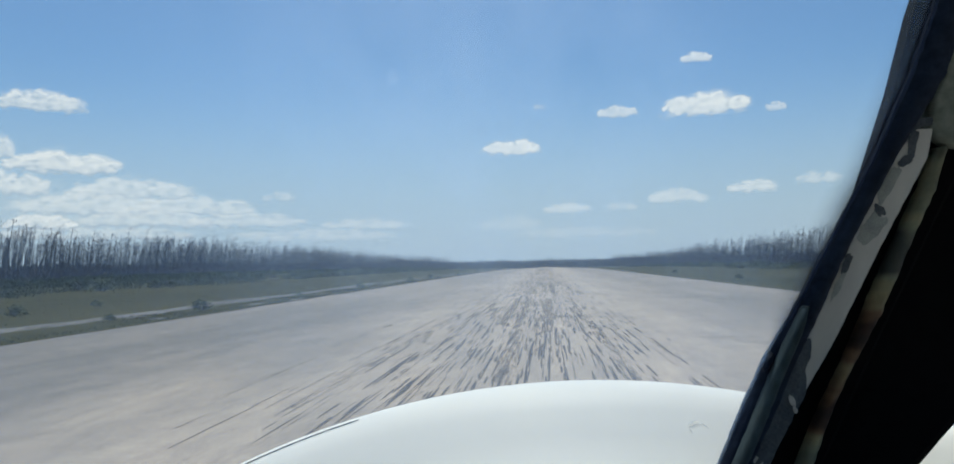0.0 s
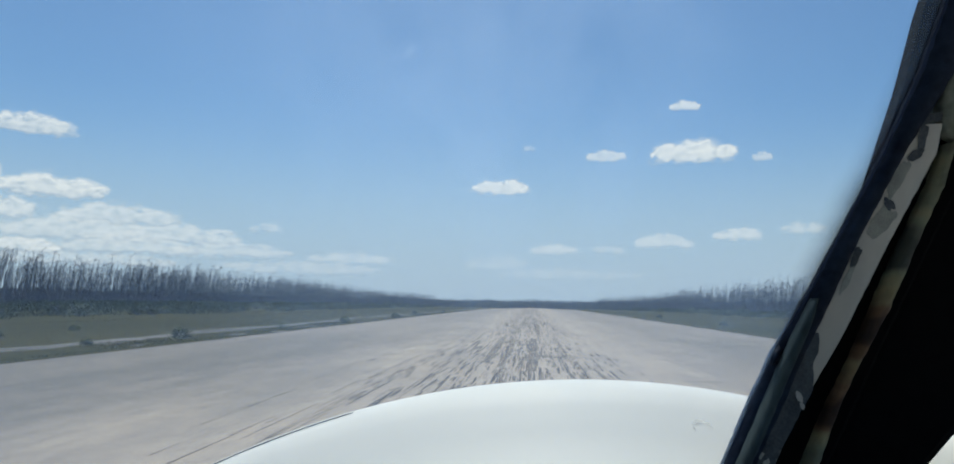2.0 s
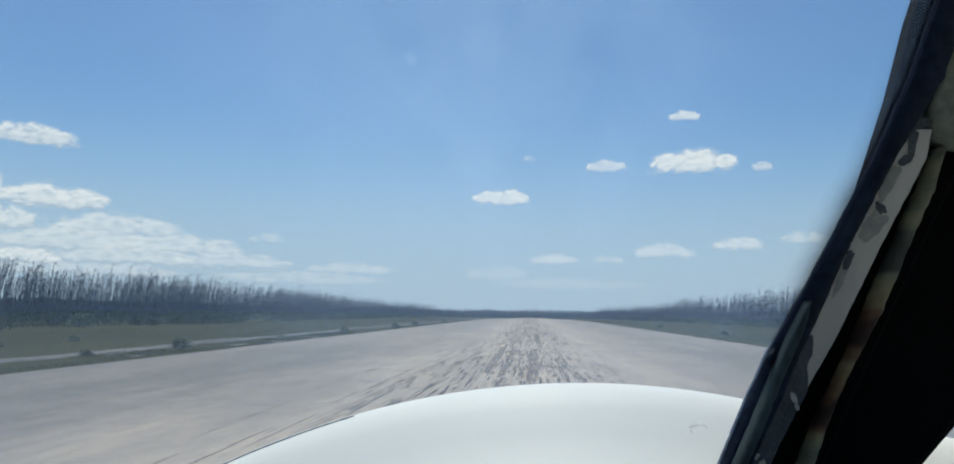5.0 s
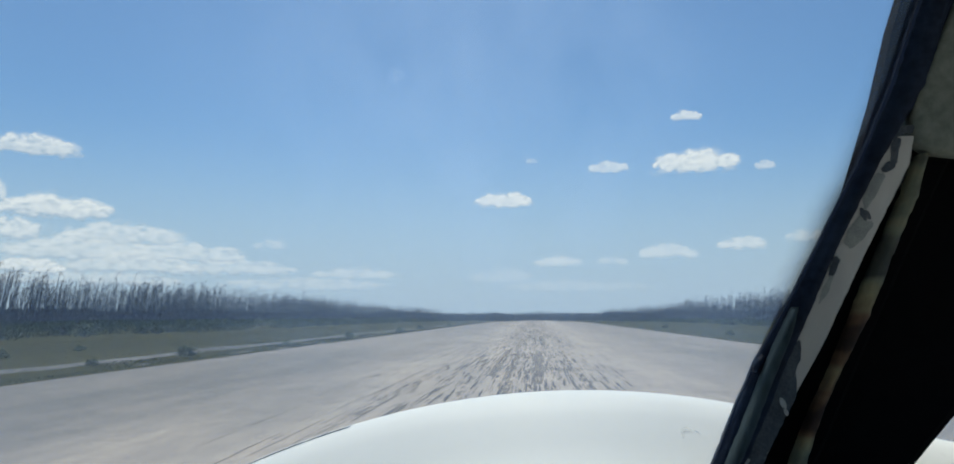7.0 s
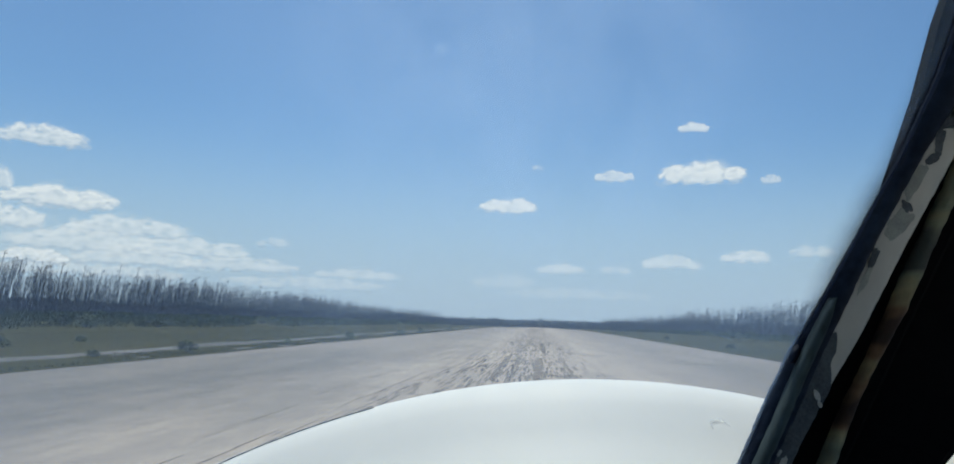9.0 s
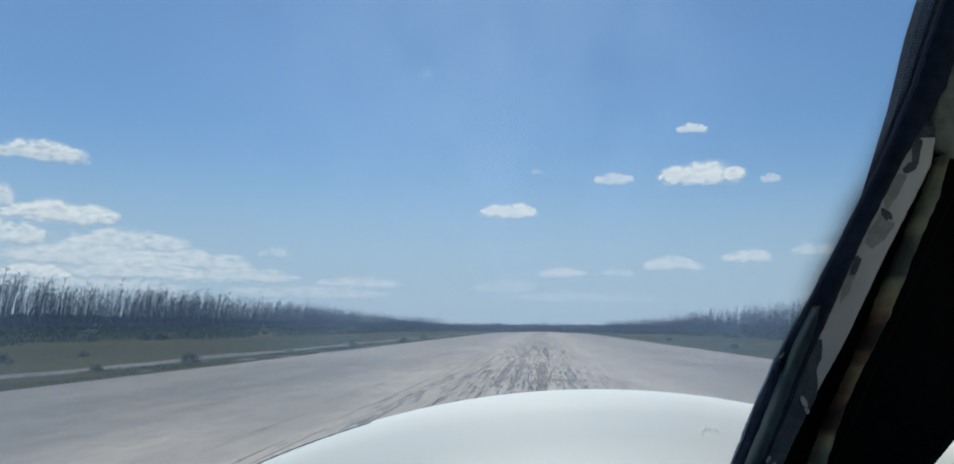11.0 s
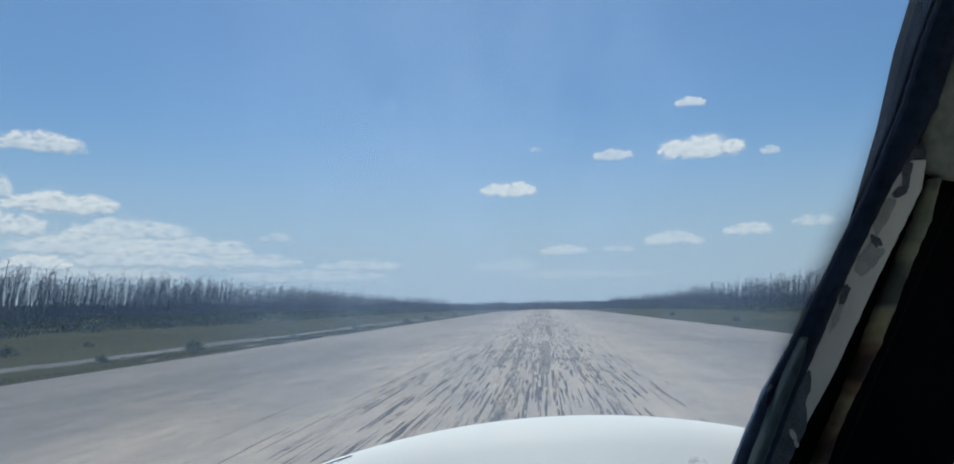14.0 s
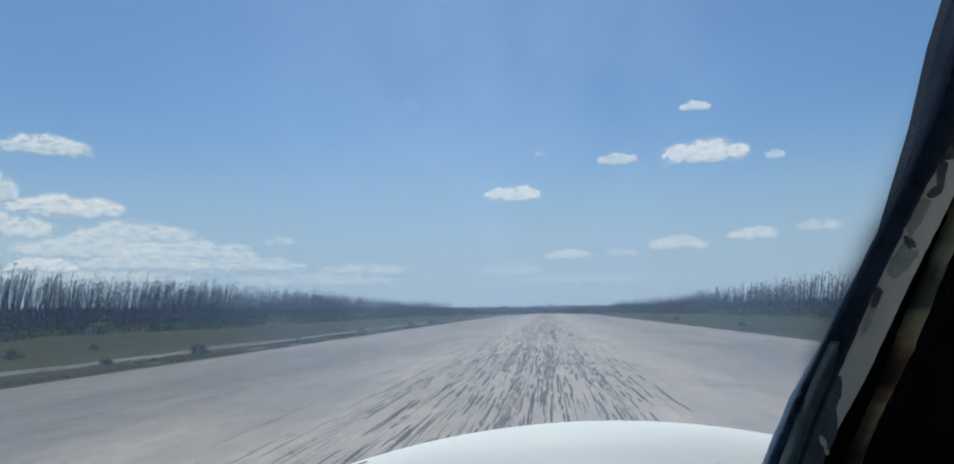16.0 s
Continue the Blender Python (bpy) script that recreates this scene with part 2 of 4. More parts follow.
def screen_material():
    """Dusty, faintly blue, light-scattering acrylic; haze and sun glare painted in with its smears."""
    m = bpy.data.materials.new("dusty_glare_acrylic")
    m.use_nodes = True
    n, l = m.node_tree.nodes, m.node_tree.links
    n.remove(n["Principled BSDF"])
    clear = n.new("ShaderNodeBsdfTransparent")
    clear.inputs["Color"].default_value = (0.97, 0.985, 1.0, 1)
    dust = n.new("ShaderNodeBsdfTranslucent")
    dust.inputs["Color"].default_value = (0.44, 0.66, 1.0, 1)
    smear = noise_node(n, l, 3.2, 4, (1, 1, 0.6))
    specks = noise_node(n, l, 45, 2)
    s1 = n.new("ShaderNodeMapRange")
    s1.inputs["From Min"].default_value, s1.inputs["From Max"].default_value = 0.3, 0.8
    s1.inputs["To Min"].default_value, s1.inputs["To Max"].default_value = 0.056, 0.077
    l.new(smear, s1.inputs["Value"])
    s2 = n.new("ShaderNodeMapRange")
    s2.inputs["From Min"].default_value, s2.inputs["From Max"].default_value = 0.74, 0.86
    s2.inputs["To Min"].default_value, s2.inputs["To Max"].default_value = 0.0, 0.03
    l.new(specks, s2.inputs["Value"])
    add = n.new("ShaderNodeMath"); add.operation = "ADD"
    l.new(s1.outputs["Result"], add.inputs[0]); l.new(s2.outputs["Result"], add.inputs[1])
    # a broad smear in front of the eye, with sun glare painted in
    tc = n.new("ShaderNodeTexCoord")
    far = n.new("ShaderNodeVectorMath"); far.operation = "DISTANCE"
    far.inputs[1].default_value = (-0.045, 0.692, EYE + 0.212)
    l.new(tc.outputs["Object"], far.inputs[0])
    s3 = n.new("ShaderNodeMapRange"); s3.interpolation_type = "SMOOTHSTEP"
    s3.inputs["From Min"].default_value, s3.inputs["From Max"].default_value = 0.0, 0.46
    s3.inputs["To Min"].default_value, s3.inputs["To Max"].default_value = 0.125, 0.0
    l.new(far.outputs["Value"], s3.inputs["Value"])
    patchy = n.new("ShaderNodeMath"); patchy.operation = "MULTIPLY_ADD"
    l.new(s3.outputs["Result"], patchy.inputs[0])
    blotch = n.new("ShaderNodeMapRange")
    blotch.inputs["From Min"].default_value, blotch.inputs["From Max"].default_value = 0.25, 0.75
    blotch.inputs["To Max"].default_value = 1.15
    l.new(noise_node(n, l, 11.0, 6, (1, 1, 0.6), 0.62), blotch.inputs["Value"])
    l.new(blotch.outputs["Result"], patchy.inputs[1])
    l.new(add.outputs[0], patchy.inputs[2])
    add = patchy
    # small dirt specks; broad patches paint glare by the post and darken the sky
    for place, size, amount in (((-0.124, 0.688, EYE + 0.234), 0.012, 0.10), ((0.174, 0.672, EYE + 0.313), 0.010, 0.04), ((-0.017, 0.726, EYE + 0.044), 0.006, 0.03), ((0.187, 0.740, EYE - 0.026), 0.012, 0.03), ((0.204, 0.738, EYE - 0.017), 0.17, 0.025), ((0.296, 0.686, EYE + 0.244), 0.42, -0.046), ((-0.487, 0.707, EYE + 0.139), 0.46, -0.028), ((0.275, 0.720, EYE + 0.075), 0.15, -0.026), ((-0.091, 0.692, EYE + 0.213), 0.11, 0.03), ((-0.074, 0.686, EYE + 0.244), 0.05, 0.02), ((-0.113, 0.697, EYE + 0.191), 0.06, 0.02)):
        d = n.new("ShaderNodeVectorMath"); d.operation = "DISTANCE"
        d.inputs[1].default_value = place
        l.new(tc.outputs["Object"], d.inputs[0])
        s = n.new("ShaderNodeMapRange"); s.interpolation_type = "SMOOTHSTEP"
        s.inputs["From Min"].default_value, s.inputs["From Max"].default_value = 0.0, size
        s.inputs["To Min"].default_value, s.inputs["To Max"].default_value = amount, 0.0
        l.new(d.outputs["Value"], s.inputs["Value"])
        more = n.new("ShaderNodeMath"); more.operation = "ADD"
        l.new(add.outputs[0], more.inputs[0]); l.new(s.outputs["Result"], more.inputs[1])
        add = more
    pale = n.new("ShaderNodeMapRange")
    pale.inputs["From Max"].default_value = 0.125
    l.new(s3.outputs["Result"], pale.inputs["Value"])
    l.new(mix(n, l, pale.outputs["Result"], (0.44, 0.66, 1.0), (0.55, 0.72, 0.96)), dust.inputs["Color"])
    ms = n.new("ShaderNodeMixShader")
    l.new(add.outputs[0], ms.inputs[0]); l.new(clear.outputs[0], ms.inputs[1]); l.new(dust.outputs[0], ms.inputs[2])
    l.new(ms.outputs[0], n["Material Output"].inputs["Surface"])
    return m


def edge_fade_material():
    """Dark see-through fade that imitates an out-of-focus edge, thinning to nothing outward."""
    m = bpy.data.materials.new("dark_edge_fade")
    m.use_nodes = True
    n, l = m.node_tree.nodes, m.node_tree.links
    p = n["Principled BSDF"]
    p.inputs["Base Color"].default_value = (0.038, 0.060, 0.115, 1)
    p.inputs["Roughness"].default_value = 0.8
    p.inputs["Specular IOR Level"].default_value = 0.1
    at = n.new("ShaderNodeAttribute"); at.attribute_name = "cover"
    l.new(at.outputs["Fac"], p.inputs["Alpha"])
    return m


def cloud_material():
    """Glowing vapour: thickness sets how much sky it hides; sun and shade are painted."""
    m = bpy.data.materials.new("cloud_vapour")
    m.use_nodes = True
    n, l = m.node_tree.nodes, m.node_tree.links
    n.remove(n["Principled BSDF"])
    at = n.new("ShaderNodeAttribute"); at.attribute_name = "thickness"
    wisps = noise_node(n, l, 0.022, 6, (1, 1, 1.8), 0.62)
    lit = n.new("ShaderNodeAttribute"); lit.attribute_name = "lit"
    add = n.new("ShaderNodeMath"); add.operation = "MULTIPLY_ADD"
    add.inputs[1].default_value = 0.5
    l.new(wisps, add.inputs[0])
    l.new(at.outputs["Fac"], add.inputs[2])
    mr = n.new("ShaderNodeMapRange"); mr.interpolation_type = "SMOOTHSTEP"
    mr.inputs["From Min"].default_value, mr.inputs["From Max"].default_value = 0.26, 1.16
    mr.inputs["To Max"].default_value = 0.95
    l.new(add.outputs[0], mr.inputs["Value"])
    cap = n.new("ShaderNodeMath"); cap.operation = "MULTIPLY"
    at2 = n.new("ShaderNodeAttribute"); at2.attribute_name = "opacity"
    l.new(mr.outputs["Result"], cap.inputs[0]); l.new(at2.outputs["Fac"], cap.inputs[1])
    glow = n.new("ShaderNodeEmission")
    l.new(ramp(n, l, lit.outputs["Fac"], [(0.15, (0.44, 0.52, 0.61)), (0.50, (0.64, 0.685, 0.725)), (0.80, (0.79, 0.805, 0.805))]), glow.inputs["Color"])
    clear = n.new("ShaderNodeBsdfTransparent")
    ms = n.new("ShaderNodeMixShader")
    l.new(cap.outputs[0], ms.inputs[0]); l.new(clear.outputs[0], ms.inputs[1]); l.new(glow.outputs[0], ms.inputs[2])
    l.new(ms.outputs[0], n["Material Output"].inputs["Surface"])
    return m


SCREEN, EDGE_FADE, CLOUD = screen_material(), edge_fade_material(), cloud_material()


# ---- mesh helpers ----
def mesh_of(name, verts, faces, material, smooth=False):
    me = bpy.data.meshes.new(name)
    me.from_pydata([tuple(v) for v in verts], [], [tuple(f) for f in faces])
    me.materials.append(material)
    if smooth:
        me.polygons.foreach_set("use_smooth", [True] * len(me.polygons))
    me.update()
    return me


def part_of(name, me, parent, label=""):
    ob = new(name, me)
    ob.parent = parent
    if label:
        tagged(ob, label)
    return ob


def part(name, bm, material, parent, label="", smooth=False):
    me = bpy.data.meshes.new(name)
    bm.normal_update()
    bm.to_mesh(me)
    bm.free()
    me.materials.append(material)
    if smooth:
        me.polygons.foreach_set("use_smooth", [True] * len(me.polygons))
    return part_of(name, me, parent, label)


def rounded_box(x0, x1, y0, y1, z0, z1, r=0.01, seg=2):
    bm = bmesh.new()
    bmesh.ops.create_cube(bm, size=1.0)
    for v in bm.verts:
        v.co = Vector(((x0 + x1) / 2 + v.co.x * (x1 - x0), (y0 + y1) / 2 + v.co.y * (y1 - y0), (z0 + z1) / 2 + v.co.z * (z1 - z0)))
    bmesh.ops.bevel(bm, geom=list(bm.edges), offset=r, segments=seg, affect="EDGES", profile=0.5)
    return bm


def plate(points, y, thick, r=0.004, seg=1):
    """A plate with the outline points (x, z), standing across the cabin at y."""
    bm = bmesh.new()
    f = bm.faces.new([bm.verts.new((x, y, z)) for x, z in points])
    e = bmesh.ops.extrude_face_region(bm, geom=[f])
    for v in e["geom"]:
        if isinstance(v, bmesh.types.BMVert):
            v.co.y += thick
    bmesh.ops.recalc_face_normals(bm, faces=bm.faces)
    bmesh.ops.bevel(bm, geom=list(bm.edges), offset=r, segments=seg, affect="EDGES", profile=0.5)
    return bm


def tube(p0, p1, r0, r1, sides=4):
    """Vertices and faces of a tapered stick."""
    p0, p1 = Vector(p0), Vector(p1)
    d = (p1 - p0).normalized()
    u = d.orthogonal().normalized()
    w = d.cross(u)
    vs, fs = [], []
    for p, r in ((p0, r0), (p1, r1)):
        for k in range(sides):
            a = 2 * math.pi * k / sides
            vs.append(p + u * (r * math.cos(a)) + w * (r * math.sin(a)))
    for k in range(sides):
        j = (k + 1) % sides
        fs.append((k, j, sides + j, sides + k))
    return vs, fs


def joined(pieces):
    vs, fs = [], []
    for v, f in pieces:
        o = len(vs)
        vs += list(v)
        fs += [tuple(i + o for i in q) for q in f]
    return vs, fs


rng = random.Random(7)


# ---- ground ----
def level(y):
    """The land is level, then falls away over a gentle brow some 300 m ahead."""
    if y < 150:
        return 0.0
    if y < 400:
        return -2.2e-5 * (y - 150) ** 2
    return -1.375 - 0.5 * (1 - math.exp(-(y - 400) * 0.011 / 0.5))


def grid(xs, ys, height):
    vs = [(x, y, height(x, y)) for y in ys for x in xs]
    n = len(xs)
    fs = [(j * n + i, j * n + i + 1, (j + 1) * n + i + 1, (j + 1) * n + i) for j in range(len(ys) - 1) for i in range(n - 1)]
    return vs, fs


def ground_height(x, y):
    z = level(y)
    side = max(LEFT - x, x - RIGHT)
    if side > 0.5 and side < 400 and abs(y) < 900:
        z += min(1.0, (side - 0.5) / 3) * 0.10 * noise.noise(Vector((x * 0.23, y * 0.11, 0)))
    elif side <= 0.5:
        z -= 0.06
    return z


gx = sorted(set([-4800, -3000, -1500, -800, -400, -250, -180, 4800, 3000, 1500, 800, 400, 250, 180]
                + list(range(-150, -48, 6)) + list(range(48, 151, 6)) + [v * 2 for v in range(-24, -9)] + [v * 2 for v in range(9, 25)]
                + [-16, -15, -13, -5, 0, 5, 14, 15, 16, 17]))
gy = [-4800, -2000, -800, -300, -120, -60] + list(range(-40, 150, 3)) + list(range(150, 460, 8)) + [480, 520, 600, 700, 850, 1100, 1500, 2200, 3200, 4800]
ground = new("ground", mesh_of("ground", *grid(gx, gy, ground_height), GROUND, True))
tagged(ground, "flat dry grass and bare soil beside the runway", "ground", kind="structure")

ry = [-60 + 1.5 * k for k in range(0, 340)] + [450 + 10 * k for k in range(0, 16)]


def edge(x, y, seed):
    return x + 0.28 * noise.noise(Vector((y * 0.21, seed, 0))) + 0.10 * noise.noise(Vector((y * 0.9, seed + 5, 0)))


rows, cols = [], [0, 0.003, 0.05, 0.15, 0.3, 0.5, 0.7, 0.85, 0.95, 0.997, 1]
for y in ry:
    a, b = edge(LEFT, y, 1.0), edge(RIGHT, y, 2.0)
    for k, c in enumerate(cols):
        x = a + (b - a) * c
        z = level(y) + 0.03 + 0.10 * (1 - (x / 15.0) ** 2)
        if k in (0, len(cols) - 1):
            z = level(y) - 0.08
        rows.append((x, y, z))
nc = len(cols)
faces = [(j * nc + i, j * nc + i + 1, (j + 1) * nc + i + 1, (j + 1) * nc + i) for j in range(len(ry) - 1) for i in range(nc - 1)]
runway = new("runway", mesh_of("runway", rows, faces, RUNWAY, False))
tagged(runway, "wide sun-bleached asphalt runway with sand dust and ragged edges", "runway", kind="structure")


def crown(x, y):
    return level(y) + 0.03 + 0.10 * (1 - (x / 15.0) ** 2)


def ribbon(x, half, y0, y1, step, lift, seed, wobble):
    vs = []
    y = y0
    ys = []
    while y <= y1:
        ys.append(y)
        y += step
    for y in ys:
        c = x + wobble * noise.noise(Vector((y * 0.02, seed, 0)))
        w = half * max(0.35, 1 + 0.75 * noise.noise(Vector((y * 0.07, seed + 3, 0))) + 0.6 * noise.noise(Vector((y * 0.5, seed + 9, 0))))
        for k in (-1, -0.4, 0.4, 1):
            px = c + k * w
            vs.append((px, y, ground_height(px, y) + lift * (1 if abs(k) < 0.9 else -1.0)))
    fs = [(j * 4 + i, j * 4 + i + 1, j * 4 + i + 5, j * 4 + i + 4) for j in range(len(ys) - 1) for i in range(3)]
    return vs, fs


track = new("gravel_track", mesh_of("gravel_track", *ribbon(-18.3, 1.05, -30, 330, 0.8, 0.05, 4.0, 1.1), GRAVEL, True))
tagged(track, "pale limestone gravel track worn along the grass verge", "track", kind="structure")


def spill(x, y, long, wide, seed):
    """A low ragged fan of sand and gravel lying on the verge."""
    n, vs = 22, [(x, y, ground_height(x, y) + 0.035)]
    for k in range(n):
        a = 2 * math.pi * k / n
        q = 0.75 + 0.55 * noise.noise(Vector((math.cos(a) * 1.6, math.sin(a) * 1.6, seed * 1.9)))
        for r, h in ((0.6, 0.03), (1.0, -0.03)):
            px, py = x + math.cos(a) * wide * q * r, y + math.sin(a) * long * q * r
            vs.append((px, py, ground_height(px, py) + h))
    fs = []
    for k in range(n):
        i, j = 1 + 2 * k, 1 + 2 * ((k + 1) % n)
        fs += [(0, i, j), (i, i + 1, j + 1, j)]
    return vs, fs


fans = joined([spill(rng.choice((-14.7, -15.2, -16.2, -17.2, 14.8)) + rng.uniform(-0.4, 0.4), 12 + 190 * rng.random() ** 1.3, rng.uniform(0.6, 2.6), rng.uniform(0.15, 0.45), k) for k in range(54)])
sand = new("gravel_spills", mesh_of("gravel_spills", *fans, GRAVEL, True))
tagged(sand, "ragged spills of pale sand and gravel on the verge", "gravel", kind="stuff")


def streak(x, y, length, width, lift, height):
    """A long ragged patch lying on the pavement."""
    n = 5
    vs, fs = [], []
    slant = rng.uniform(-0.010, 0.010)
    for k in range(n + 1):
        s = k / n
        w = width * 0.5 * (math.sin(math.pi * (0.08 + 0.84 * s)) ** 0.5) * rng.uniform(0.8, 1.12)
        cx = x + slant * length * s + rng.uniform(-0.004, 0.004)
        yy = y + length * s
        vs += [(cx - w, yy, height(cx - w, yy) + lift), (cx + w, yy, height(cx + w, yy) + lift)]
        if k:
            o = 2 * k
            fs.append((o - 2, o - 1, o + 1, o))
    return vs, fs


def tyre_marks():
    """Countless short skid marks laid down by landing wheels in a band along the middle."""
    bits = []
    for _ in range(3900):
        y = 7 + 250 * rng.random() ** 1.35
        spread = 3.3 if rng.random() < 0.86 else 5.2
        x = -0.6 + spread * (rng.random() + rng.random() * 0.6 - 0.8) * 1.25
        long = rng.choice((0.7, 1.1, 1.6, 2.6)) * rng.uniform(0.6, 1.4) * (1 + y / 85)
        bits.append(streak(x, y, long, rng.uniform(0.016, 0.052) * (1 + y / 190), 0.004 + 0.004 * rng.random(), crown))
    for _ in range(760):  # short dark touchdown scuffs
        y = 13 + 75 * rng.random() ** 1.2
        x = -0.3 + rng.uniform(-3.0, 3.0) * rng.random() ** 0.35
        bits.append(streak(x, y, rng.uniform(0.5, 1.3) * (1 + y / 60), rng.uniform(0.030, 0.060) * (1 + y / 200), 0.010, crown))
    for x, y, n, w in ((-3.6, 9, 16, 0.05), (-2.6, 12, 20, 0.07), (2.4, 14, 12, 0.06), (-4.7, 10, 9, 0.045)):
        for k in range(n):
            bits.append(streak(x + rng.uniform(-0.15, 0.15), y + 6.0 * k * rng.uniform(0.85, 1.15), rng.uniform(2, 5), w * rng.uniform(0.5, 1), 0.009, crown))
    return joined(bits)


marks = new("tyre_marks", mesh_of("tyre_marks", *tyre_marks(), RUBBER))
tagged(marks, "dark streaks of tyre rubber along the runway centre", "tyre mark", kind="stuff")
marks.visible_shadow = False
bits = []
for y, x0, x1 in ((17.5, 2.5, 9.0), (24.0, -1.0, 12.0), (33.0, -9.0, -1.5), (41.0, 1.0, 14.0), (58.0, -13.0, 13.0), (83.0, -12.0, 14.0), (120.0, -13.0, 14.0)):
    x = x0
    while x < x1:
        step = rng.uniform(0.5, 1.3)
        if rng.random() < 0.8:
            w = rng.uniform(0.012, 0.035) * (1 + y / 60)
            ya, yb = (y + 0.35 * noise.noise(Vector((q * 0.5, y, 2.0))) for q in (x, x + step))
            bits.append(([(x, ya - w, crown(x, ya) + 0.006), (x + step, yb - w * 0.7, crown(x + step, yb) + 0.006), (x + step, yb + w * 0.7, crown(x + step, yb) + 0.006), (x, ya + w, crown(x, ya) + 0.006)], [(0, 1, 2, 3)]))
        x += step
smears = joined([streak(rng.gauss(-0.1, 1.3), 9 + 110 * rng.random() ** 1.4, rng.uniform(6, 22), rng.uniform(0.12, 0.45), 0.002 + 0.0004 * (k % 5), crown) for k in range(44)])
smears = new("rubber_smears", mesh_of("rubber_smears", *smears, FAINT))
tagged(smears, "faint grey smears of worn tyre rubber on asphalt", "tyre mark", kind="stuff")
smears.visible_shadow = False
cracks = new("pavement_cracks", mesh_of("pavement_cracks", *joined(bits), RUBBER))
tagged(cracks, "thin dark cracks running across the asphalt", "crack", kind="stuff")
cracks.visible_shadow = False

bits = []
y = -20
while y < 300:
    if rng.random() < 0.30:
        bits.append(streak(-13.75 + rng.uniform(-0.05, 0.05), y, rng.uniform(0.4, 1.5), 0.13, 0.006, crown))
    y += rng.uniform(1.5, 5)
edge_line = new("edge_line", mesh_of("edge_line", *joined(bits), LINE))
tagged(edge_line, "worn white paint of the runway edge line", "painted line", kind="stuff")
edge_line.visible_shadow = False


# ---- grass, scrub and forest ----
def brush(count, where, size, top, fall=2.0, upright=4.5):
    """Tangled sticks and dead leaves under the trees."""
    vs, fs = [], []
    for _ in range(count):
        x, y = where()
        z = level(y) + top * (0.9 + 0.45 * noise.noise(Vector((x * 0.09, y * 0.05, 4.4)))) * rng.random() ** fall
        n = rng.uniform(*size)
        d = Vector((rng.gauss(0.3, 1), rng.gauss(0, 1), rng.gauss(0, upright))).normalized() * n
        s = d.orthogonal().normalized() * n * rng.uniform(0.05, 0.17)
        o = len(vs)
        c = Vector((x, y, z))
        vs += [c - d * 0.5 - s * 0.5, c + s, c + d * 0.5 - s * 0.2]
        fs.append((o, o + 1, o + 2))
    return vs, fs


def blades(count, place, size, lean=0.5, width=0.10):
    """Bent blades standing on the ground, three corners each."""
    vs, fs = [], []
    for _ in range(count):
        x, y = place()
        h = size()
        a = rng.uniform(0, 2 * math.pi)
        w = h * width * rng.uniform(0.6, 1.6)
        dx, dy = math.cos(a) * w, math.sin(a) * w
        z = ground_height(x, y) - 0.02
        o = len(vs)
        lx, ly = rng.uniform(-lean, lean) * h, rng.uniform(-lean, lean) * h
        vs += [(x - dx, y - dy, z), (x + dx, y + dy, z), (x + lx, y + ly, z + h)]
        fs.append((o, o + 1, o + 2))
    return vs, fs


def clumped(x0, x1, y0, y1, power=1.6, cut=0.0, scale=0.15):
    def place():
        for _ in range(12):
            y = y0 + (y1 - y0) * rng.random() ** power
            x = rng.uniform(x0, x1)
            if noise.noise(Vector((x * scale * 2, y * scale, 3.3))) > cut + rng.uniform(-0.3, 0.3):
                break
        return x, y
    return place


verge = joined([
    blades(26000, clumped(-18.0, -14.15, 8, 190, 1.5, 0.0), lambda: rng.uniform(0.03, 0.11), 0.9, 0.13),
    blades(30000, clumped(-60, -19.6, 15, 280, 1.4, -0.05), lambda: rng.uniform(0.03, 0.08), 1.2, 0.3),
    blades(18000, clumped(14.1, 50, 15, 280, 1.4, -0.05), lambda: rng.uniform(0.03, 0.08), 1.2, 0.3)])
grass = new("verge_grass", mesh_of("verge_grass", *verge, GRASS))
tagged(grass, "short dry olive grass tufts on the runway verge", "grass", kind="stuff")


def shrub_mesh(kind):
    """A low bush: several stems and many small pointed leaves round them."""
    pieces, leaves = [], []
    r = random.Random(100 + kind)
    top = 0.9
    for k in range(6):
        a = r.uniform(0, 6.28)
        tip = (0.5 * math.cos(a), 0.5 * math.sin(a), r.uniform(0.5, top))
        pieces.append(tube((0.05 * math.cos(a), 0.05 * math.sin(a), -0.05), tip, 0.025, 0.008, 4))
    vs, fs = [], []
    for k in range(420):
        a, e = r.uniform(0, 6.28), r.uniform(0.0, 1.5)
        lump = 0.75 + 0.35 * noise.noise(Vector((math.cos(a) * 1.7, math.sin(a) * 1.7, kind * 3.1 + e * 2)))
        rad = lump * r.uniform(0.45, 1.0)
        c = Vector((rad * math.cos(a) * math.cos(e), rad * math.sin(a) * math.cos(e), 0.08 + top * rad * math.sin(e)))
        d = Vector((r.gauss(0, 1), r.gauss(0, 1), r.gauss(0.4, 0.8))).normalized()
        s = d.orthogonal().normalized()
        n = r.uniform(0.10, 0.26)
        o = len(vs)
        vs += [c - s * n * 0.28, c + d * n * 0.5 + s * n * 0.05, c + s * n * 0.28, c + d * n]
        fs.append((o, o + 1, o + 3)); fs.append((o + 1, o + 2, o + 3))
    return joined(pieces), (vs, fs)


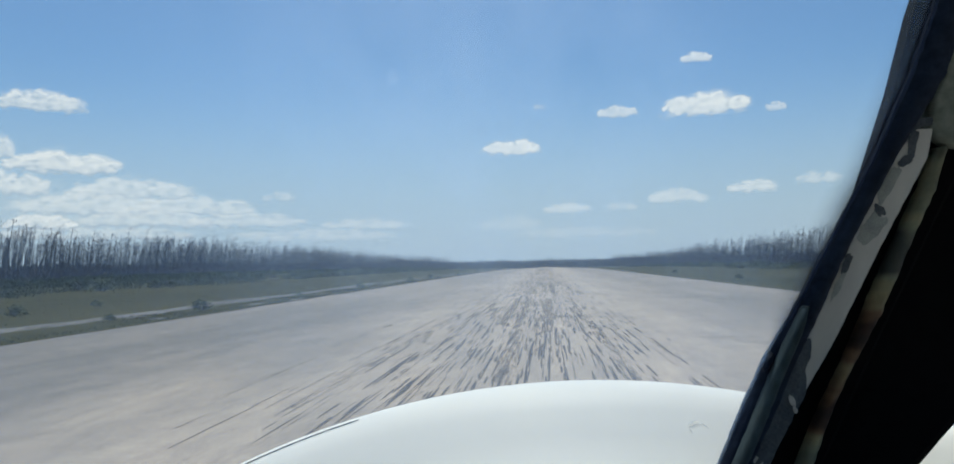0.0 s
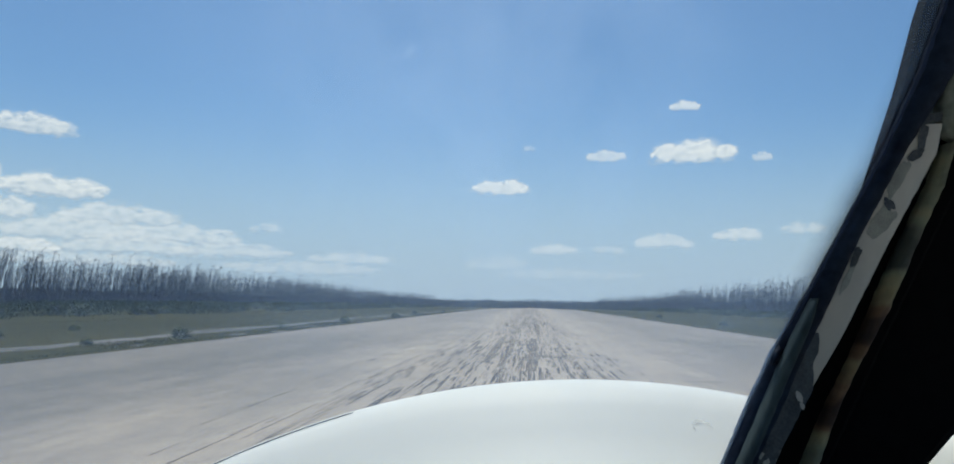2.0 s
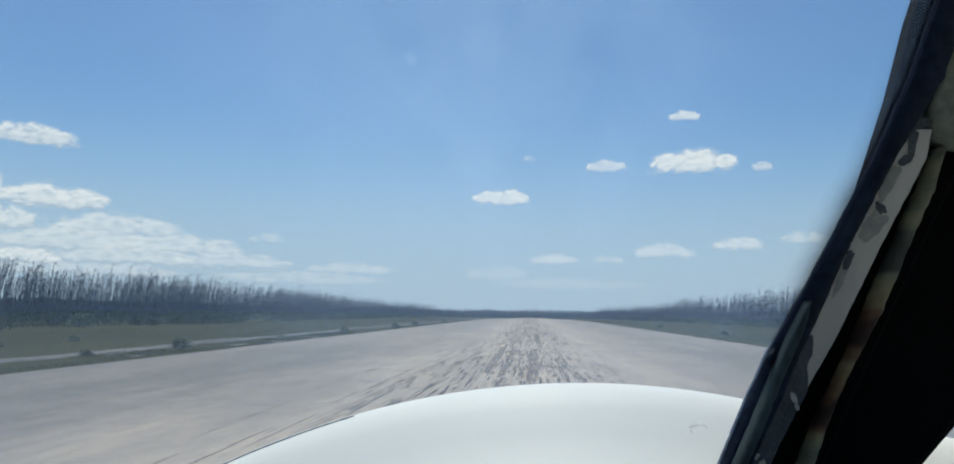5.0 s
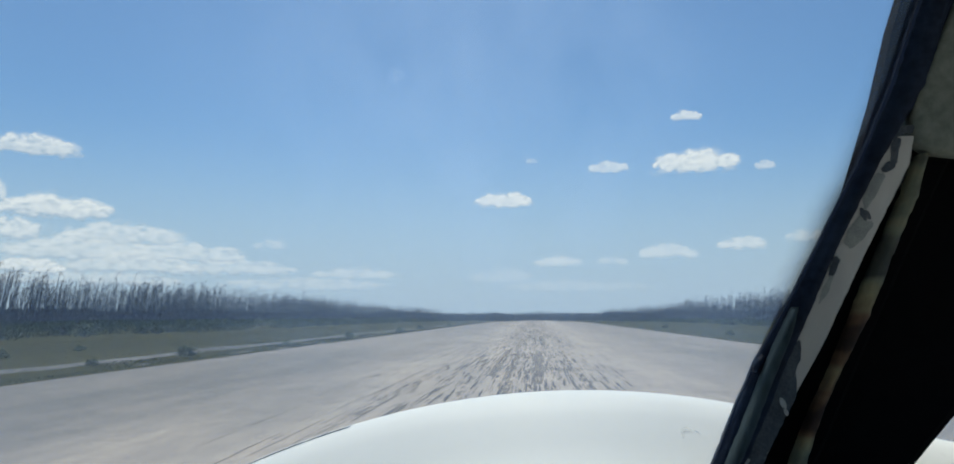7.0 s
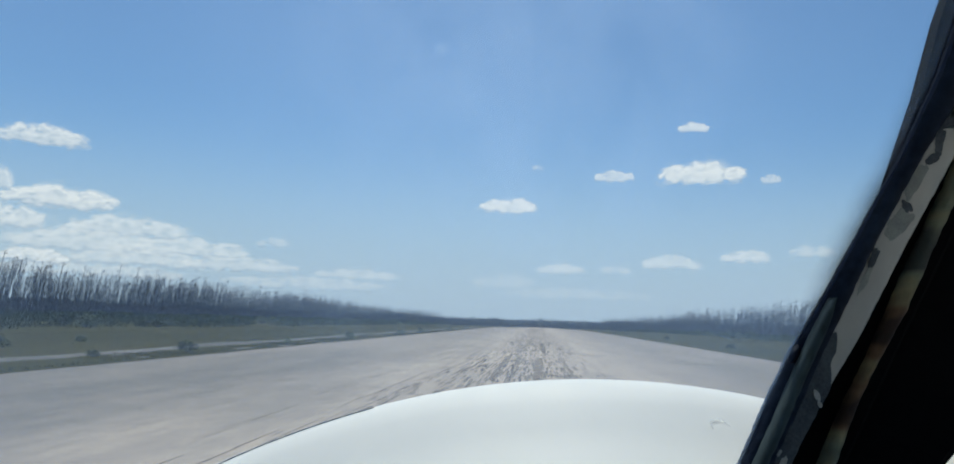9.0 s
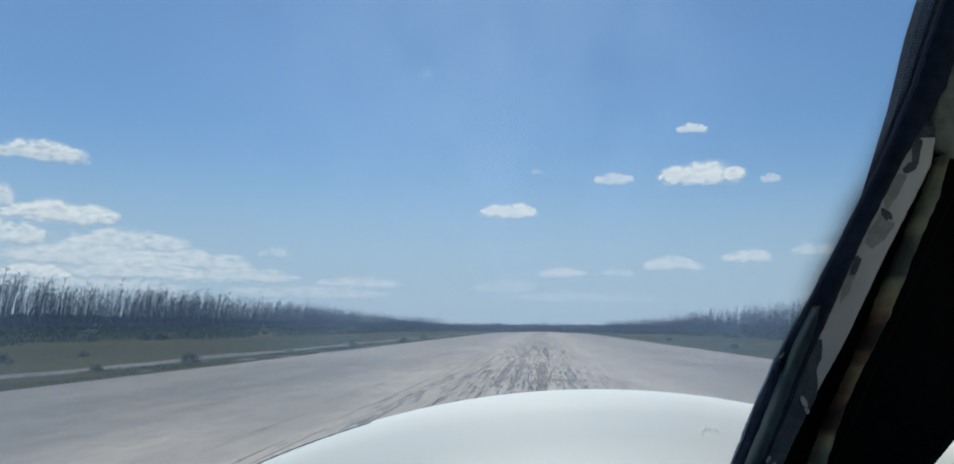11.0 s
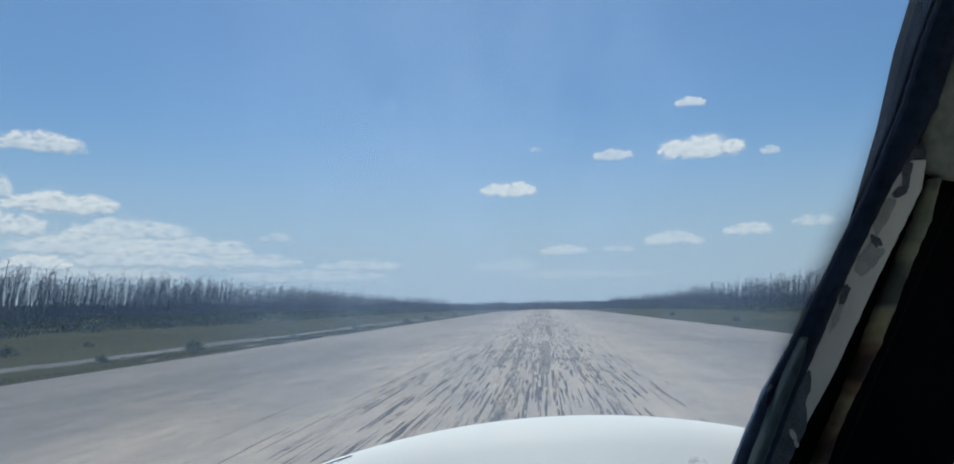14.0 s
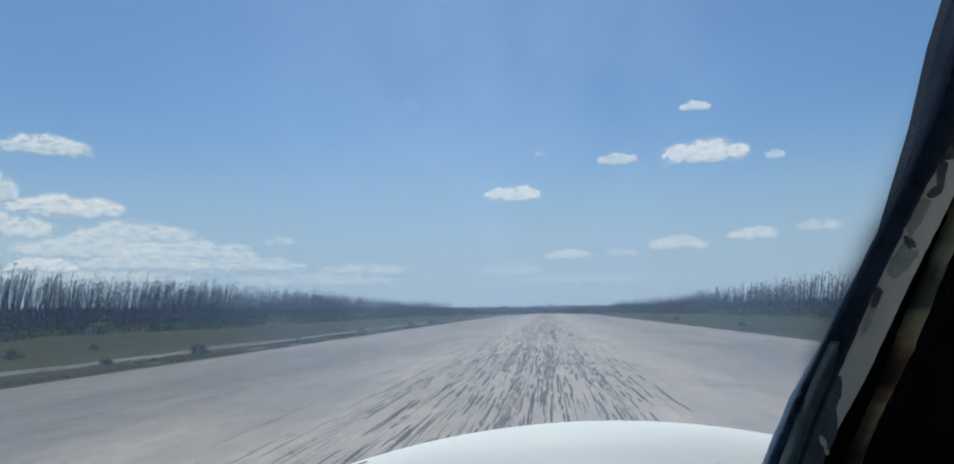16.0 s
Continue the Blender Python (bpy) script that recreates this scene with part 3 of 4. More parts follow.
def make_shrub(kind):
    stems, leaves = shrub_mesh(kind)
    ob = new("shrub")
    tagged(ob, "low grey-green scrub bush on the dry verge", "shrub", "scrub along the runway")
    part_of("stems", mesh_of("stems", *stems, TWIG), ob)
    part_of("foliage", mesh_of("foliage", *leaves, SHRUB), ob)
    return ob


shrubs = [make_shrub(k) for k in range(4)]
spots = [(-16.4, 33, 0.75), (-17.2, 27, 0.4), (-16.2, 46, 0.6), (-15.8, 60, 0.8), (-16.6, 64, 0.6), (-16.2, 85, 0.8), (-16.9, 104, 0.9), (-15.9, 130, 0.9),
         (-23.5, 30, 0.7), (-25.0, 38, 0.5), (18.0, 70, 0.7), (19.0, 110, 0.8)]
for k in range(190):
    y = 25 + 220 * rng.random()
    x = -(40 + 48 * rng.random() ** 1.4) if k % 4 else rng.uniform(36, 56)
    spots.append((x, y, rng.uniform(0.9, 2.1) * (0.6 + 0.6 * rng.random())))
for k, (x, y, s) in enumerate(spots):
    m = Matrix.Translation((x, y, ground_height(x, y) - 0.02)) @ Matrix.Rotation(rng.uniform(0, 6.28), 4, "Z")
    ob = copy_thing(shrubs[k % 4], m) if k >= 4 else shrubs[k]
    ob.matrix_basis = m @ Matrix.Diagonal((s, s, s * 0.8, 1))


def dead_pine(kind):
    """A storm-killed pine: bare leaning pole, stubs, and a ragged head of bare twigs."""
    r = random.Random(300 + kind)
    h = r.uniform(8.4, 10.4)
    pts = [Vector((0, 0, -0.3))]
    bend = Vector((r.uniform(-0.02, 0.10), r.uniform(-0.03, 0.03), 0))
    for k in range(1, 5):
        s = k / 4
        pts.append(Vector((bend.x * h * s * s + r.uniform(-0.05, 0.05), bend.y * h * s * s + r.uniform(-0.05, 0.05), h * s)))
    base = r.uniform(0.062, 0.100)
    trunk = [tube(pts[k], pts[k + 1], base * (1 - 0.19 * k), base * (1 - 0.19 * (k + 1)), 5) for k in range(4)]
    twigs = []
    for k in range(r.randint(5, 9)):
        s = r.uniform(0.42, 1.0) ** 0.4
        i = min(3, int(s * 4))
        p = pts[i].lerp(pts[i + 1], s * 4 - i)
        a = r.uniform(0, 6.28)
        long = r.uniform(0.25, 0.8)
        q = p + Vector((math.cos(a) * long, math.sin(a) * long, r.uniform(0.2, 1.1) * long))
        twigs.append(tube(p, q, 0.028, 0.013, 3))
        for _ in range(1):
            t = p.lerp(q, r.uniform(0.6, 1.0))
            twigs.append(tube(t, t + Vector((r.uniform(-0.4, 0.4), r.uniform(-0.4, 0.4), r.uniform(0.1, 0.5))), 0.022, 0.010, 3))
    return joined(trunk), joined(twigs)


kinds = [dead_pine(k) for k in range(9)]
pines = []
for trunk, twigs in kinds:
    ob = new("dead_pine")
    tagged(ob, "bare grey storm-killed pine with a ragged twiggy top", "tree", "dead pines at the forest edge")
    part_of("trunk", mesh_of("trunk", *trunk, BARK), ob)
    part_of("crown", mesh_of("crown", *twigs, TWIG), ob)
    pines.append(ob)


def stand(x, y, s):
    w = rng.choice((0.75, 1.0, 1.0, 1.6))
    return Matrix.Translation((x, y, level(y))) @ Matrix.Rotation(rng.uniform(-0.7, 0.7), 4, "Z") @ Matrix.Rotation(radians(rng.gauss(4.2, 2.6)), 4, "Y") @ Matrix.Diagonal((s * w, s * w, s, 1))


for k in range(290):
    y = 70 + 250 * (k / 290) + rng.uniform(-1, 1)
    if k % 3 == 2:
        x, s = rng.uniform(57, 66), rng.uniform(0.66, 0.98)
    else:
        x, s = -rng.uniform(88, 97), rng.uniform(0.82, 1.12)
    m = stand(x, y, s)
    ob = pines[k] if k < len(pines) else copy_thing(pines[k % len(pines)], m)
    ob.matrix_basis = m


def forest(count, where, scale):
    vs, fs, o = [], [], 0
    data = [(np.array([tuple(v) for v in t[0] + w[0]]), t[1] + [tuple(i + len(t[0]) for i in f) for f in w[1]]) for t, w in kinds]
    for _ in range(count):
        x, y = where()
        for _try in range(3):
            if noise.noise(Vector((x * 0.10, y * 0.10, 1.7))) > rng.uniform(-0.35, 0.25):
                break
            x, y = where()
        m = np.array(stand(x, y, rng.uniform(*scale)))
        v, f = data[rng.randrange(len(data))]
        vs.append(v @ m[:3, :3].T + m[:3, 3])
        fs += [tuple(i + o for i in q) for q in f]
        o += len(v)
    return np.concatenate(vs).tolist(), fs


woods = joined([
    forest(2900, lambda: (-rng.uniform(89, 128), rng.uniform(40, 430)), (0.74, 1.14)),
    forest(2000, lambda: (-rng.uniform(126, 185), rng.uniform(60, 430)), (0.70, 1.02)),
    forest(2000, lambda: (rng.uniform(58, 96), rng.uniform(70, 430)), (0.62, 1.0))])
forest_ob = new("dead_pine_forest", mesh_of("dead_pine_forest", *woods, TWIG))
tagged(forest_ob, "dense grey forest of storm-killed pines behind the verge", "forest", kind="stuff")
far_woods = joined([
    forest(1500, lambda: (rng.uniform(-420, 420), rng.uniform(640, 760)), (0.62, 0.76)),
    forest(1500, lambda: (-rng.uniform(88, 150), 425 + 260 * rng.random()), (0.66, 1.18)),
    forest(1200, lambda: (rng.uniform(57, 120), 425 + 260 * rng.random()), (0.60, 1.10))])
far_ob = new("distant_forest", mesh_of("distant_forest", *far_woods, TWIG))
tagged(far_ob, "distant dark band of dead pine forest beyond the runway", "forest", kind="stuff")


under = joined([
    brush(30000, lambda: (-rng.uniform(89, 128), rng.uniform(45, 420)), (0.4, 1.1), 4.4, 1.5),
    brush(18000, lambda: (rng.uniform(58, 92), rng.uniform(60, 420)), (0.4, 1.1), 6.2, 1.3),
    brush(14000, lambda: (-rng.uniform(122, 165), rng.uniform(40, 430)), (1.0, 2.4), 3.6),
    brush(8000, lambda: (rng.uniform(88, 120), rng.uniform(60, 430)), (1.0, 2.4), 4.2),
    brush(150000, lambda: (-rng.uniform(86, 125), rng.uniform(45, 420)), (0.35, 1.2), 3.3),
    brush(70000, lambda: (rng.uniform(56, 90), rng.uniform(60, 420)), (0.35, 1.2), 3.9),
    brush(42000, lambda: (rng.uniform(-420, 420), rng.uniform(630, 700)), (1.4, 3.4), 6.2, 1.0),
    brush(9000, lambda: (rng.uniform(-200, 200), rng.uniform(500, 640)), (1.6, 4.0), 4.0),
    brush(10000, lambda: (-rng.uniform(78, 120), rng.uniform(400, 640)), (1.2, 3.2), 6.0),
    brush(10000, lambda: (rng.uniform(50, 90), rng.uniform(400, 640)), (1.2, 3.2), 6.0)])
brush_ob = new("undergrowth", mesh_of("undergrowth", *under, BRUSH))
tagged(brush_ob, "dark tangled dead undergrowth beneath the pines", "undergrowth", kind="stuff")


def scrub_clump():
    """Places in the low scrub before the forest, gathered in clumps."""
    for _ in range(20):
        left = rng.random() < 0.72
        x = -rng.uniform(39, 90) if left else rng.uniform(37, 58)
        y = rng.uniform(25, 330)
        near = (90 - abs(x)) / 51 if left else (58 - x) / 21
        if noise.noise(Vector((x * 0.11, y * 0.06, 7.7))) > 0.36 * near - 0.36:
            break
    return x, y


scrub = new("low_scrub", mesh_of("low_scrub", *brush(150000, scrub_clump, (0.15, 0.5), 1.35, 2.0, 2.2), LEAF))
tagged(scrub, "low green and grey scrub thickening towards the forest", "scrub", kind="stuff")


# ---- fallen trunks in the scrub ----
WEATHERED = two_tone("silvered_fallen_wood", (0.16, 0.15, 0.135), (0.34, 0.32, 0.29), 1.2, 0.95, 10, (1, 1, 1), 0.4, 0.01)


def fallen_log(kind):
    r = random.Random(500 + kind)
    long = r.uniform(2.2, 5.0)
    a, mid, e = Vector((0, 0, 0.12)), Vector((long * 0.5, r.uniform(-0.15, 0.15), 0.16 + r.uniform(0, 0.25))), Vector((long, r.uniform(-0.2, 0.2), r.uniform(0.1, 0.7)))
    trunk = joined([tube(a, mid, 0.12, 0.10, 7), tube(mid, e, 0.10, 0.06, 7)])
    stubs = joined([tube(a.lerp(e, s), a.lerp(e, s) + Vector((r.uniform(-0.3, 0.3), r.uniform(-0.5, 0.5), r.uniform(0.2, 0.7))), 0.035, 0.012, 4) for s in (0.45, 0.62, 0.8, 0.93)])
    ob = new("fallen_log")
    tagged(ob, "silver-grey fallen pine trunk lying in the scrub", "fallen log", "fallen trunks before the forest")
    part_of("trunk", mesh_of("trunk", *trunk, WEATHERED), ob)
    part_of("branch_stubs", mesh_of("branch_stubs", *stubs, WEATHERED), ob)
    return ob


logs = [fallen_log(k) for k in range(4)]
for k in range(46):
    x = -rng.uniform(66, 88) if k % 4 else rng.uniform(44, 56)
    y = rng.uniform(45, 230)
    m = Matrix.Translation((x, y, ground_height(x, y) - 0.02)) @ Matrix.Rotation(rng.uniform(0, 6.28), 4, "Z")
    ob = logs[k] if k < 4 else copy_thing(logs[k % 4], m)
    ob.matrix_basis = m


# ---- clouds ----
def cloud(az, el, wide, high, lobes, seed, opacity=1.0, skew=0.0, far=3400.0):
    """A low cumulus seen far off: a bank of rounded billows over a flatter base, with torn rims."""
    r = random.Random(seed)
    blobs = []
    for k in range(lobes * 2):
        s = (k + 0.5) / (lobes * 2) * 2 - 1 + r.uniform(-0.12, 0.12)
        arch = math.sqrt(max(0.05, 1 - s * s)) * (1 + skew * s)
        size = r.uniform(0.75, 1.0)
        bx, sx, sz = s * 0.78, (1.2 / lobes + 0.16) * size, (0.45 + 0.75 * arch) * size
        blobs.append((bx, -0.35, sx, sz, 1.0))
        for _ in range(3):  # smaller billows on its shoulders
            a = r.uniform(0.5, 2.7)
            blobs.append((bx + 0.75 * sx * math.cos(a), -0.35 + 0.72 * sz * math.sin(a), sx * r.uniform(0.3, 0.5), sz * r.uniform(0.28, 0.45), r.uniform(0.85, 1.15)))
    nx, nz = max(30, int(wide * 16)), max(24, int(high * 32))
    u, v = np.meshgrid(np.linspace(-1.25, 1.25, nx + 1), np.linspace(-1.3, 1.3, nz + 1))
    rough = np.array([[noise.fractal(Vector((u[j, i] * wide * 0.75, v[j, i] * high * 1.3, seed * 1.7)), 0.9, 2.1, 5 if az < -15 else 3) for i in range(nx + 1)] for j in range(nz + 1)])
    uu, vv = u + 0.10 * rough / max(1.0, wide * 0.3), v + 0.16 * rough
    dome, cover = np.zeros_like(u), np.full_like(u, -1.0)
    for bx, bz, sx, sz, bulge in blobs:
        q = ((uu - bx) / sx) ** 2 + np.where(vv > bz, (vv - bz) / sz, (vv - bz) / 0.40) ** 2
        dome = np.maximum(dome, np.sqrt(np.clip(1 - q, 0, 1)) * bulge)
        cover = np.maximum(cover, 1 - np.sqrt(q))
    ends = np.clip((1.25 - abs(u)) * 5, 0, 1) * np.clip((1.3 - abs(v)) * 5, 0, 1)
    base = np.clip((v + 0.85) / 0.75, 0, 1)
    thin = 1.0 if opacity > 0.45 else 1.4
    th = np.clip(cover * 1.15 / thin + 0.26 + (0.50 if az < -15 else 0.36) * thin * rough, 0, 1) * (0.62 + 0.38 * base) * ends
    # sun on billow tops and grey undersides, painted into the clouds' glow
    slope = np.gradient(dome, v[:, 0], axis=0)
    for _ in range(2):
        slope[1:-1, 1:-1] = (slope[1:-1, 1:-1] * 2 + slope[:-2, 1:-1] + slope[2:, 1:-1] + slope[1:-1, :-2] + slope[1:-1, 2:]) / 6
    lit = np.clip((0.42 if az > -15 else 0.29) + 0.30 * base - (0.16 if az < -15 else 0.10) * np.clip(slope, -2.2, 2.2) + 0.30 * rough, 0, 1)
    scale = 0.43 if az > -15 else 0.46 if wide < 6 else 0.5
    a, e = np.radians(az + u * wide * scale), np.radians(el + v * high * (0.5 if high > 1.3 else 0.62))
    d = far - 60 * dome * min(1.0, high)
    vs = np.stack((d * np.sin(a) * np.cos(e), d * np.cos(a) * np.cos(e), EYE + d * np.sin(e)), -1).reshape(-1, 3).tolist()
    th, lit, row = th.ravel().tolist(), lit.ravel().tolist(), nx + 1
    fs = []
    for j in range(nz):
        for i in range(nx):
            q = (j * row + i, j * row + i + 1, (j + 1) * row + i + 1, (j + 1) * row + i)
            if max(th[k] for k in q) > 0.0:
                fs.append(q)
    used = sorted({k for f in fs for k in f})
    back = {k: i for i, k in enumerate(used)}
    centre = Vector(vs[(nz // 2) * row + nx // 2])
    me = mesh_of("cloud", [Vector(vs[k]) - centre for k in used], [tuple(back[k] for k in f) for f in fs], CLOUD, True)
    me.attributes.new("thickness", "FLOAT", "POINT").data.foreach_set("value", [th[k] for k in used])
    me.attributes.new("lit", "FLOAT", "POINT").data.foreach_set("value", [lit[k] for k in used])
    me.attributes.new("opacity", "FLOAT", "POINT").data.foreach_set("value", [opacity] * len(used))
    ob = new("cloud", me)
    ob.location = centre
    ob.visible_shadow = False
    what = "small white fair-weather cumulus cloud" if wide < 6 else "long bank of white fair-weather cumulus cloud"
    if opacity < 0.7:
        what = "thin hazy veil of cloud near the horizon"
    return tagged(ob, what, "cloud", "fair-weather clouds", "structure")


CLOUDS = [  # heading right of ahead, height, width, depth in degrees; lobes, opacity
    (-36.7, 11.6, 5.4, 1.5, 4, 0.90), (-39.6, 8.5, 2.6, 2.2, 3, 0.75), (-35.5, 7.45, 7.2, 1.6, 5, 0.96),
    (-30.8, 5.85, 7.2, 1.6, 3, 0.68), (-38.8, 5.9, 5.0, 1.9, 4, 0.8), (-33.6, 4.7, 8.6, 2.0, 4, 0.62), (-26.9, 4.6, 7.8, 1.5, 4, 0.60),
    (-30.0, 3.7, 9.0, 1.5, 4, 0.56), (-23.5, 3.6, 8.0, 1.2, 5, 0.52), (-36.7, 3.4, 4.6, 1.1, 4, 0.9), (-33.0, 2.6, 12.0, 0.9, 7, 0.45),
    (-20.8, 5.4, 2.4, 0.6, 3, 0.4), (-14.4, 3.3, 8.0, 0.7, 6, 0.40), (-18.0, 2.4, 12.0, 0.8, 6, 0.36),
    (-2.6, 9.15, 5.3, 1.25, 4, 1.0), (5.8, 11.6, 3.1, 0.75, 3, 0.75), (12.2, 11.75, 6.7, 1.9, 4, 1.0),
    (17.4, 11.1, 1.5, 0.6, 2, 0.55), (11.8, 15.15, 2.4, 0.65, 3, 0.85), (-0.3, 12.2, 0.9, 0.4, 2, 0.35),
    (1.8, 4.25, 3.9, 0.7, 4, 0.5), (5.9, 4.25, 2.6, 0.55, 3, 0.32), (10.0, 4.9, 4.9, 0.9, 5, 0.52),
    (15.5, 5.4, 3.7, 1.1, 4, 0.62), (20.0, 5.7, 3.0, 0.8, 3, 0.42), (-2.7, 3.1, 5.4, 0.9, 4, 0.2),
    (-44.5, 4.5, 6.0, 2.6, 5, 0.9), (-44.0, 7.4, 5.0, 1.4, 4, 0.9), (3.0, 2.3, 12.0, 0.7, 6, 0.18), (-33.0, 4.2, 19.0, 3.6, 7, 0.12),
]
for k, (az, el, wide, high, lobes, opacity) in enumerate(CLOUDS):
    cloud(az, el, wide * 1.05, high * 1.28, lobes, 40 + k, opacity, 0.2 if k == 16 else 0.0)

# ---- the light airplane that the camera rides in ----
plane = new("light_airplane")
tagged(plane, "white single-engined light airplane with worn cabin trim", "airplane")

NOSE_X = 0.088
COWL_TOP = [(0.76, -0.2401), (0.8, -0.2101), (0.85, -0.1811), (0.885, -0.1551), (0.915, -0.1311), (0.94, -0.1156), (0.965, -0.1086), (1, -0.1096), (1.08, -0.1276), (1.25, -0.1751), (1.4, -0.2301), (1.55, -0.2951), (1.68, -0.3651), (1.74, -0.4351)]


def roll(y):
    """How much narrower the crown gets towards its crest."""
    return 1.0 if y < 0.93 else max(0.98, 1.0 - (y - 0.93) * 0.11)


def camber(dx):
    """The fall of the cowling's crown towards its sides."""
    return -0.455 * dx * dx if dx < 0.2265 else -0.0241 - 0.12 * (dx - 0.2265) - 0.177 * (dx - 0.2265) ** 2


def cowling():
    """The engine cowling: a crowned top that rolls over into the sides, closing at the nose."""
    vs, fs, n = [], [], 48
    for j, (y, top) in enumerate(COWL_TOP):
        half = 0.66 if y < 1.2 else 0.66 - 0.9 * (y - 1.2) ** 2
        for k in range(n + 1):
            s = k / n * 2 - 1
            if abs(s) < 0.84:
                dx = s / 0.84 * half
                dz = camber(dx)
            else:
                t = (abs(s) - 0.84) / 0.16
                dx = math.copysign(half + 0.03 * math.sin(t * 1.57), s)
                dz = camber(math.copysign(half, s)) - 0.42 * t
            vs.append((NOSE_X * roll(y) + dx, y, EYE + top + dz))
    m = n + 1
    for j in range(len(COWL_TOP) - 1):
        for i in range(n):
            fs.append((j * m + i, j * m + i + 1, (j + 1) * m + i + 1, (j + 1) * m + i))
    fs.append(tuple((len(COWL_TOP) - 1) * m + i for i in range(m)))
    return vs, fs


cowl = part_of("cowling", mesh_of("cowling", *cowling(), COWL, True), plane, "glossy white engine cowling with faint dirt")


def cowl_z(x, y):
    i = max(k for k in range(len(COWL_TOP) - 1) if COWL_TOP[k][0] <= y)
    (ya, za), (yb, zb) = COWL_TOP[i], COWL_TOP[i + 1]
    dx = x - NOSE_X * roll(y)
    return EYE + za + (zb - za) * (y - ya) / (yb - ya) + camber(dx)


SMUDGE = worn_material("oily_smudge", (0.80, 0.79, 0.73), 0.60, 140, (1, 1, 1))
vs, fs = [], []
for k in range(25):
    a = math.pi * (0.12 + 1.0 * k / 24)
    for r in (0.0095, 0.0150 - 0.004 * abs(k - 12) / 12):
        x, y = 0.199 + 1.1 * r * math.cos(a), 0.893 + 0.8 * r * math.sin(a)
        vs.append((x, y, cowl_z(x, y) + 0.0012))
    if k:
        fs.append((2 * k - 2, 2 * k - 1, 2 * k + 1, 2 * k))
part_of("smudge", mesh_of("smudge", vs, fs, SMUDGE, True), cowl, "faint arc of an oily smudge")


def swept(spine, profile, wear=0.0, seed=0.0):
    """A strip with the closed profile (u across, v towards the cabin) drawn along the spine of (x, y, z, width)."""
    vs, fs, m = [], [], len(profile)
    steps = len(spine) - 1
    for k, (x, y, z, w) in enumerate(spine):
        for q, (u, v) in enumerate(profile):
            j = wear * noise.noise(Vector((k * 0.45, q * 0.8, seed)))
            vs.append((x + u * w + j, y - v, z))
    for k in range(steps):
        for q in range(m):
            p = (q + 1) % m
            fs.append((k * m + q, k * m + p, (k + 1) * m + p, (k + 1) * m + q))
    fs += [tuple(range(m)), tuple(steps * m + q for q in reversed(range(m)))]
    return vs, fs


ROUND = [(0.0, -0.005), (0.0, 0.004), (0.08, 0.011), (0.3, 0.016), (0.6, 0.017), (0.85, 0.013), (1.0, 0.006), (1.0, -0.005)]
HALF = [(0.0, -0.02), (0.0, 0.002), (0.06, 0.010), (0.2, 0.015), (0.4, 0.016), (0.65, 0.011), (0.85, 0.002), (1.0, -0.012), (1.0, -0.02)]
FLAT = [(0.0, -0.015), (0.0, 0.007), (0.06, 0.010), (0.94, 0.010), (1.0, 0.007), (1.0, -0.015)]


def lean(z, back=0.0):
    """How far ahead the leaning post lies at the height z over the eye."""
    return 0.805 - 0.232 * z + back


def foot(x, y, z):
    """The post's foot, scaled towards the eye to fit the camera's view."""
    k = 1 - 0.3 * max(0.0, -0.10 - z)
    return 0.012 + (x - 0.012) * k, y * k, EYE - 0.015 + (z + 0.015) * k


def strand(points, back=0.0):
    """A spine from (height, left side, right side) on the leaning post."""
    spine = []
    for (za, a0, a1), (zb, b0, b1) in zip(points, points[1:]):
        n = max(1, round((za - zb) / 0.004))
        for k in range(n):
            q = k / n
            z, x0, x1 = za + (zb - za) * q, a0 + (b0 - a0) * q, a1 + (b1 - a1) * q
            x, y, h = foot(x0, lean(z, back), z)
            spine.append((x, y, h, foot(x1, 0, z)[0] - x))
    return spine


def soft(z):
    """How much of the edge the fade covers: all above, none at the foot."""
    return max(0.12, min(1.0, (z + 0.07) / 0.09))


OUTER = ((0.57, 0.494), (0.301, 0.400), (0.230, 0.3800), (0.150, 0.3490), (0.056, 0.3055), (-0.009, 0.2775), (-0.050, 0.2585), (-0.062, 0.2530), (-0.078, 0.2475), (-0.109, 0.2345), (-0.187, 0.2065), (-0.30, 0.1650))
SIDES = (0.560, 0.440, 0.422, 0.378, 0.335, 0.311, 0.2945, 0.290, 0.284, 0.274, 0.2430, 0.1970)
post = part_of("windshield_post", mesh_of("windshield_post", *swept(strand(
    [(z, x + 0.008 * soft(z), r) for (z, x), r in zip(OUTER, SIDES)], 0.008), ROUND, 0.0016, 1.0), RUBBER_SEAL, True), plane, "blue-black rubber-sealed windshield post")

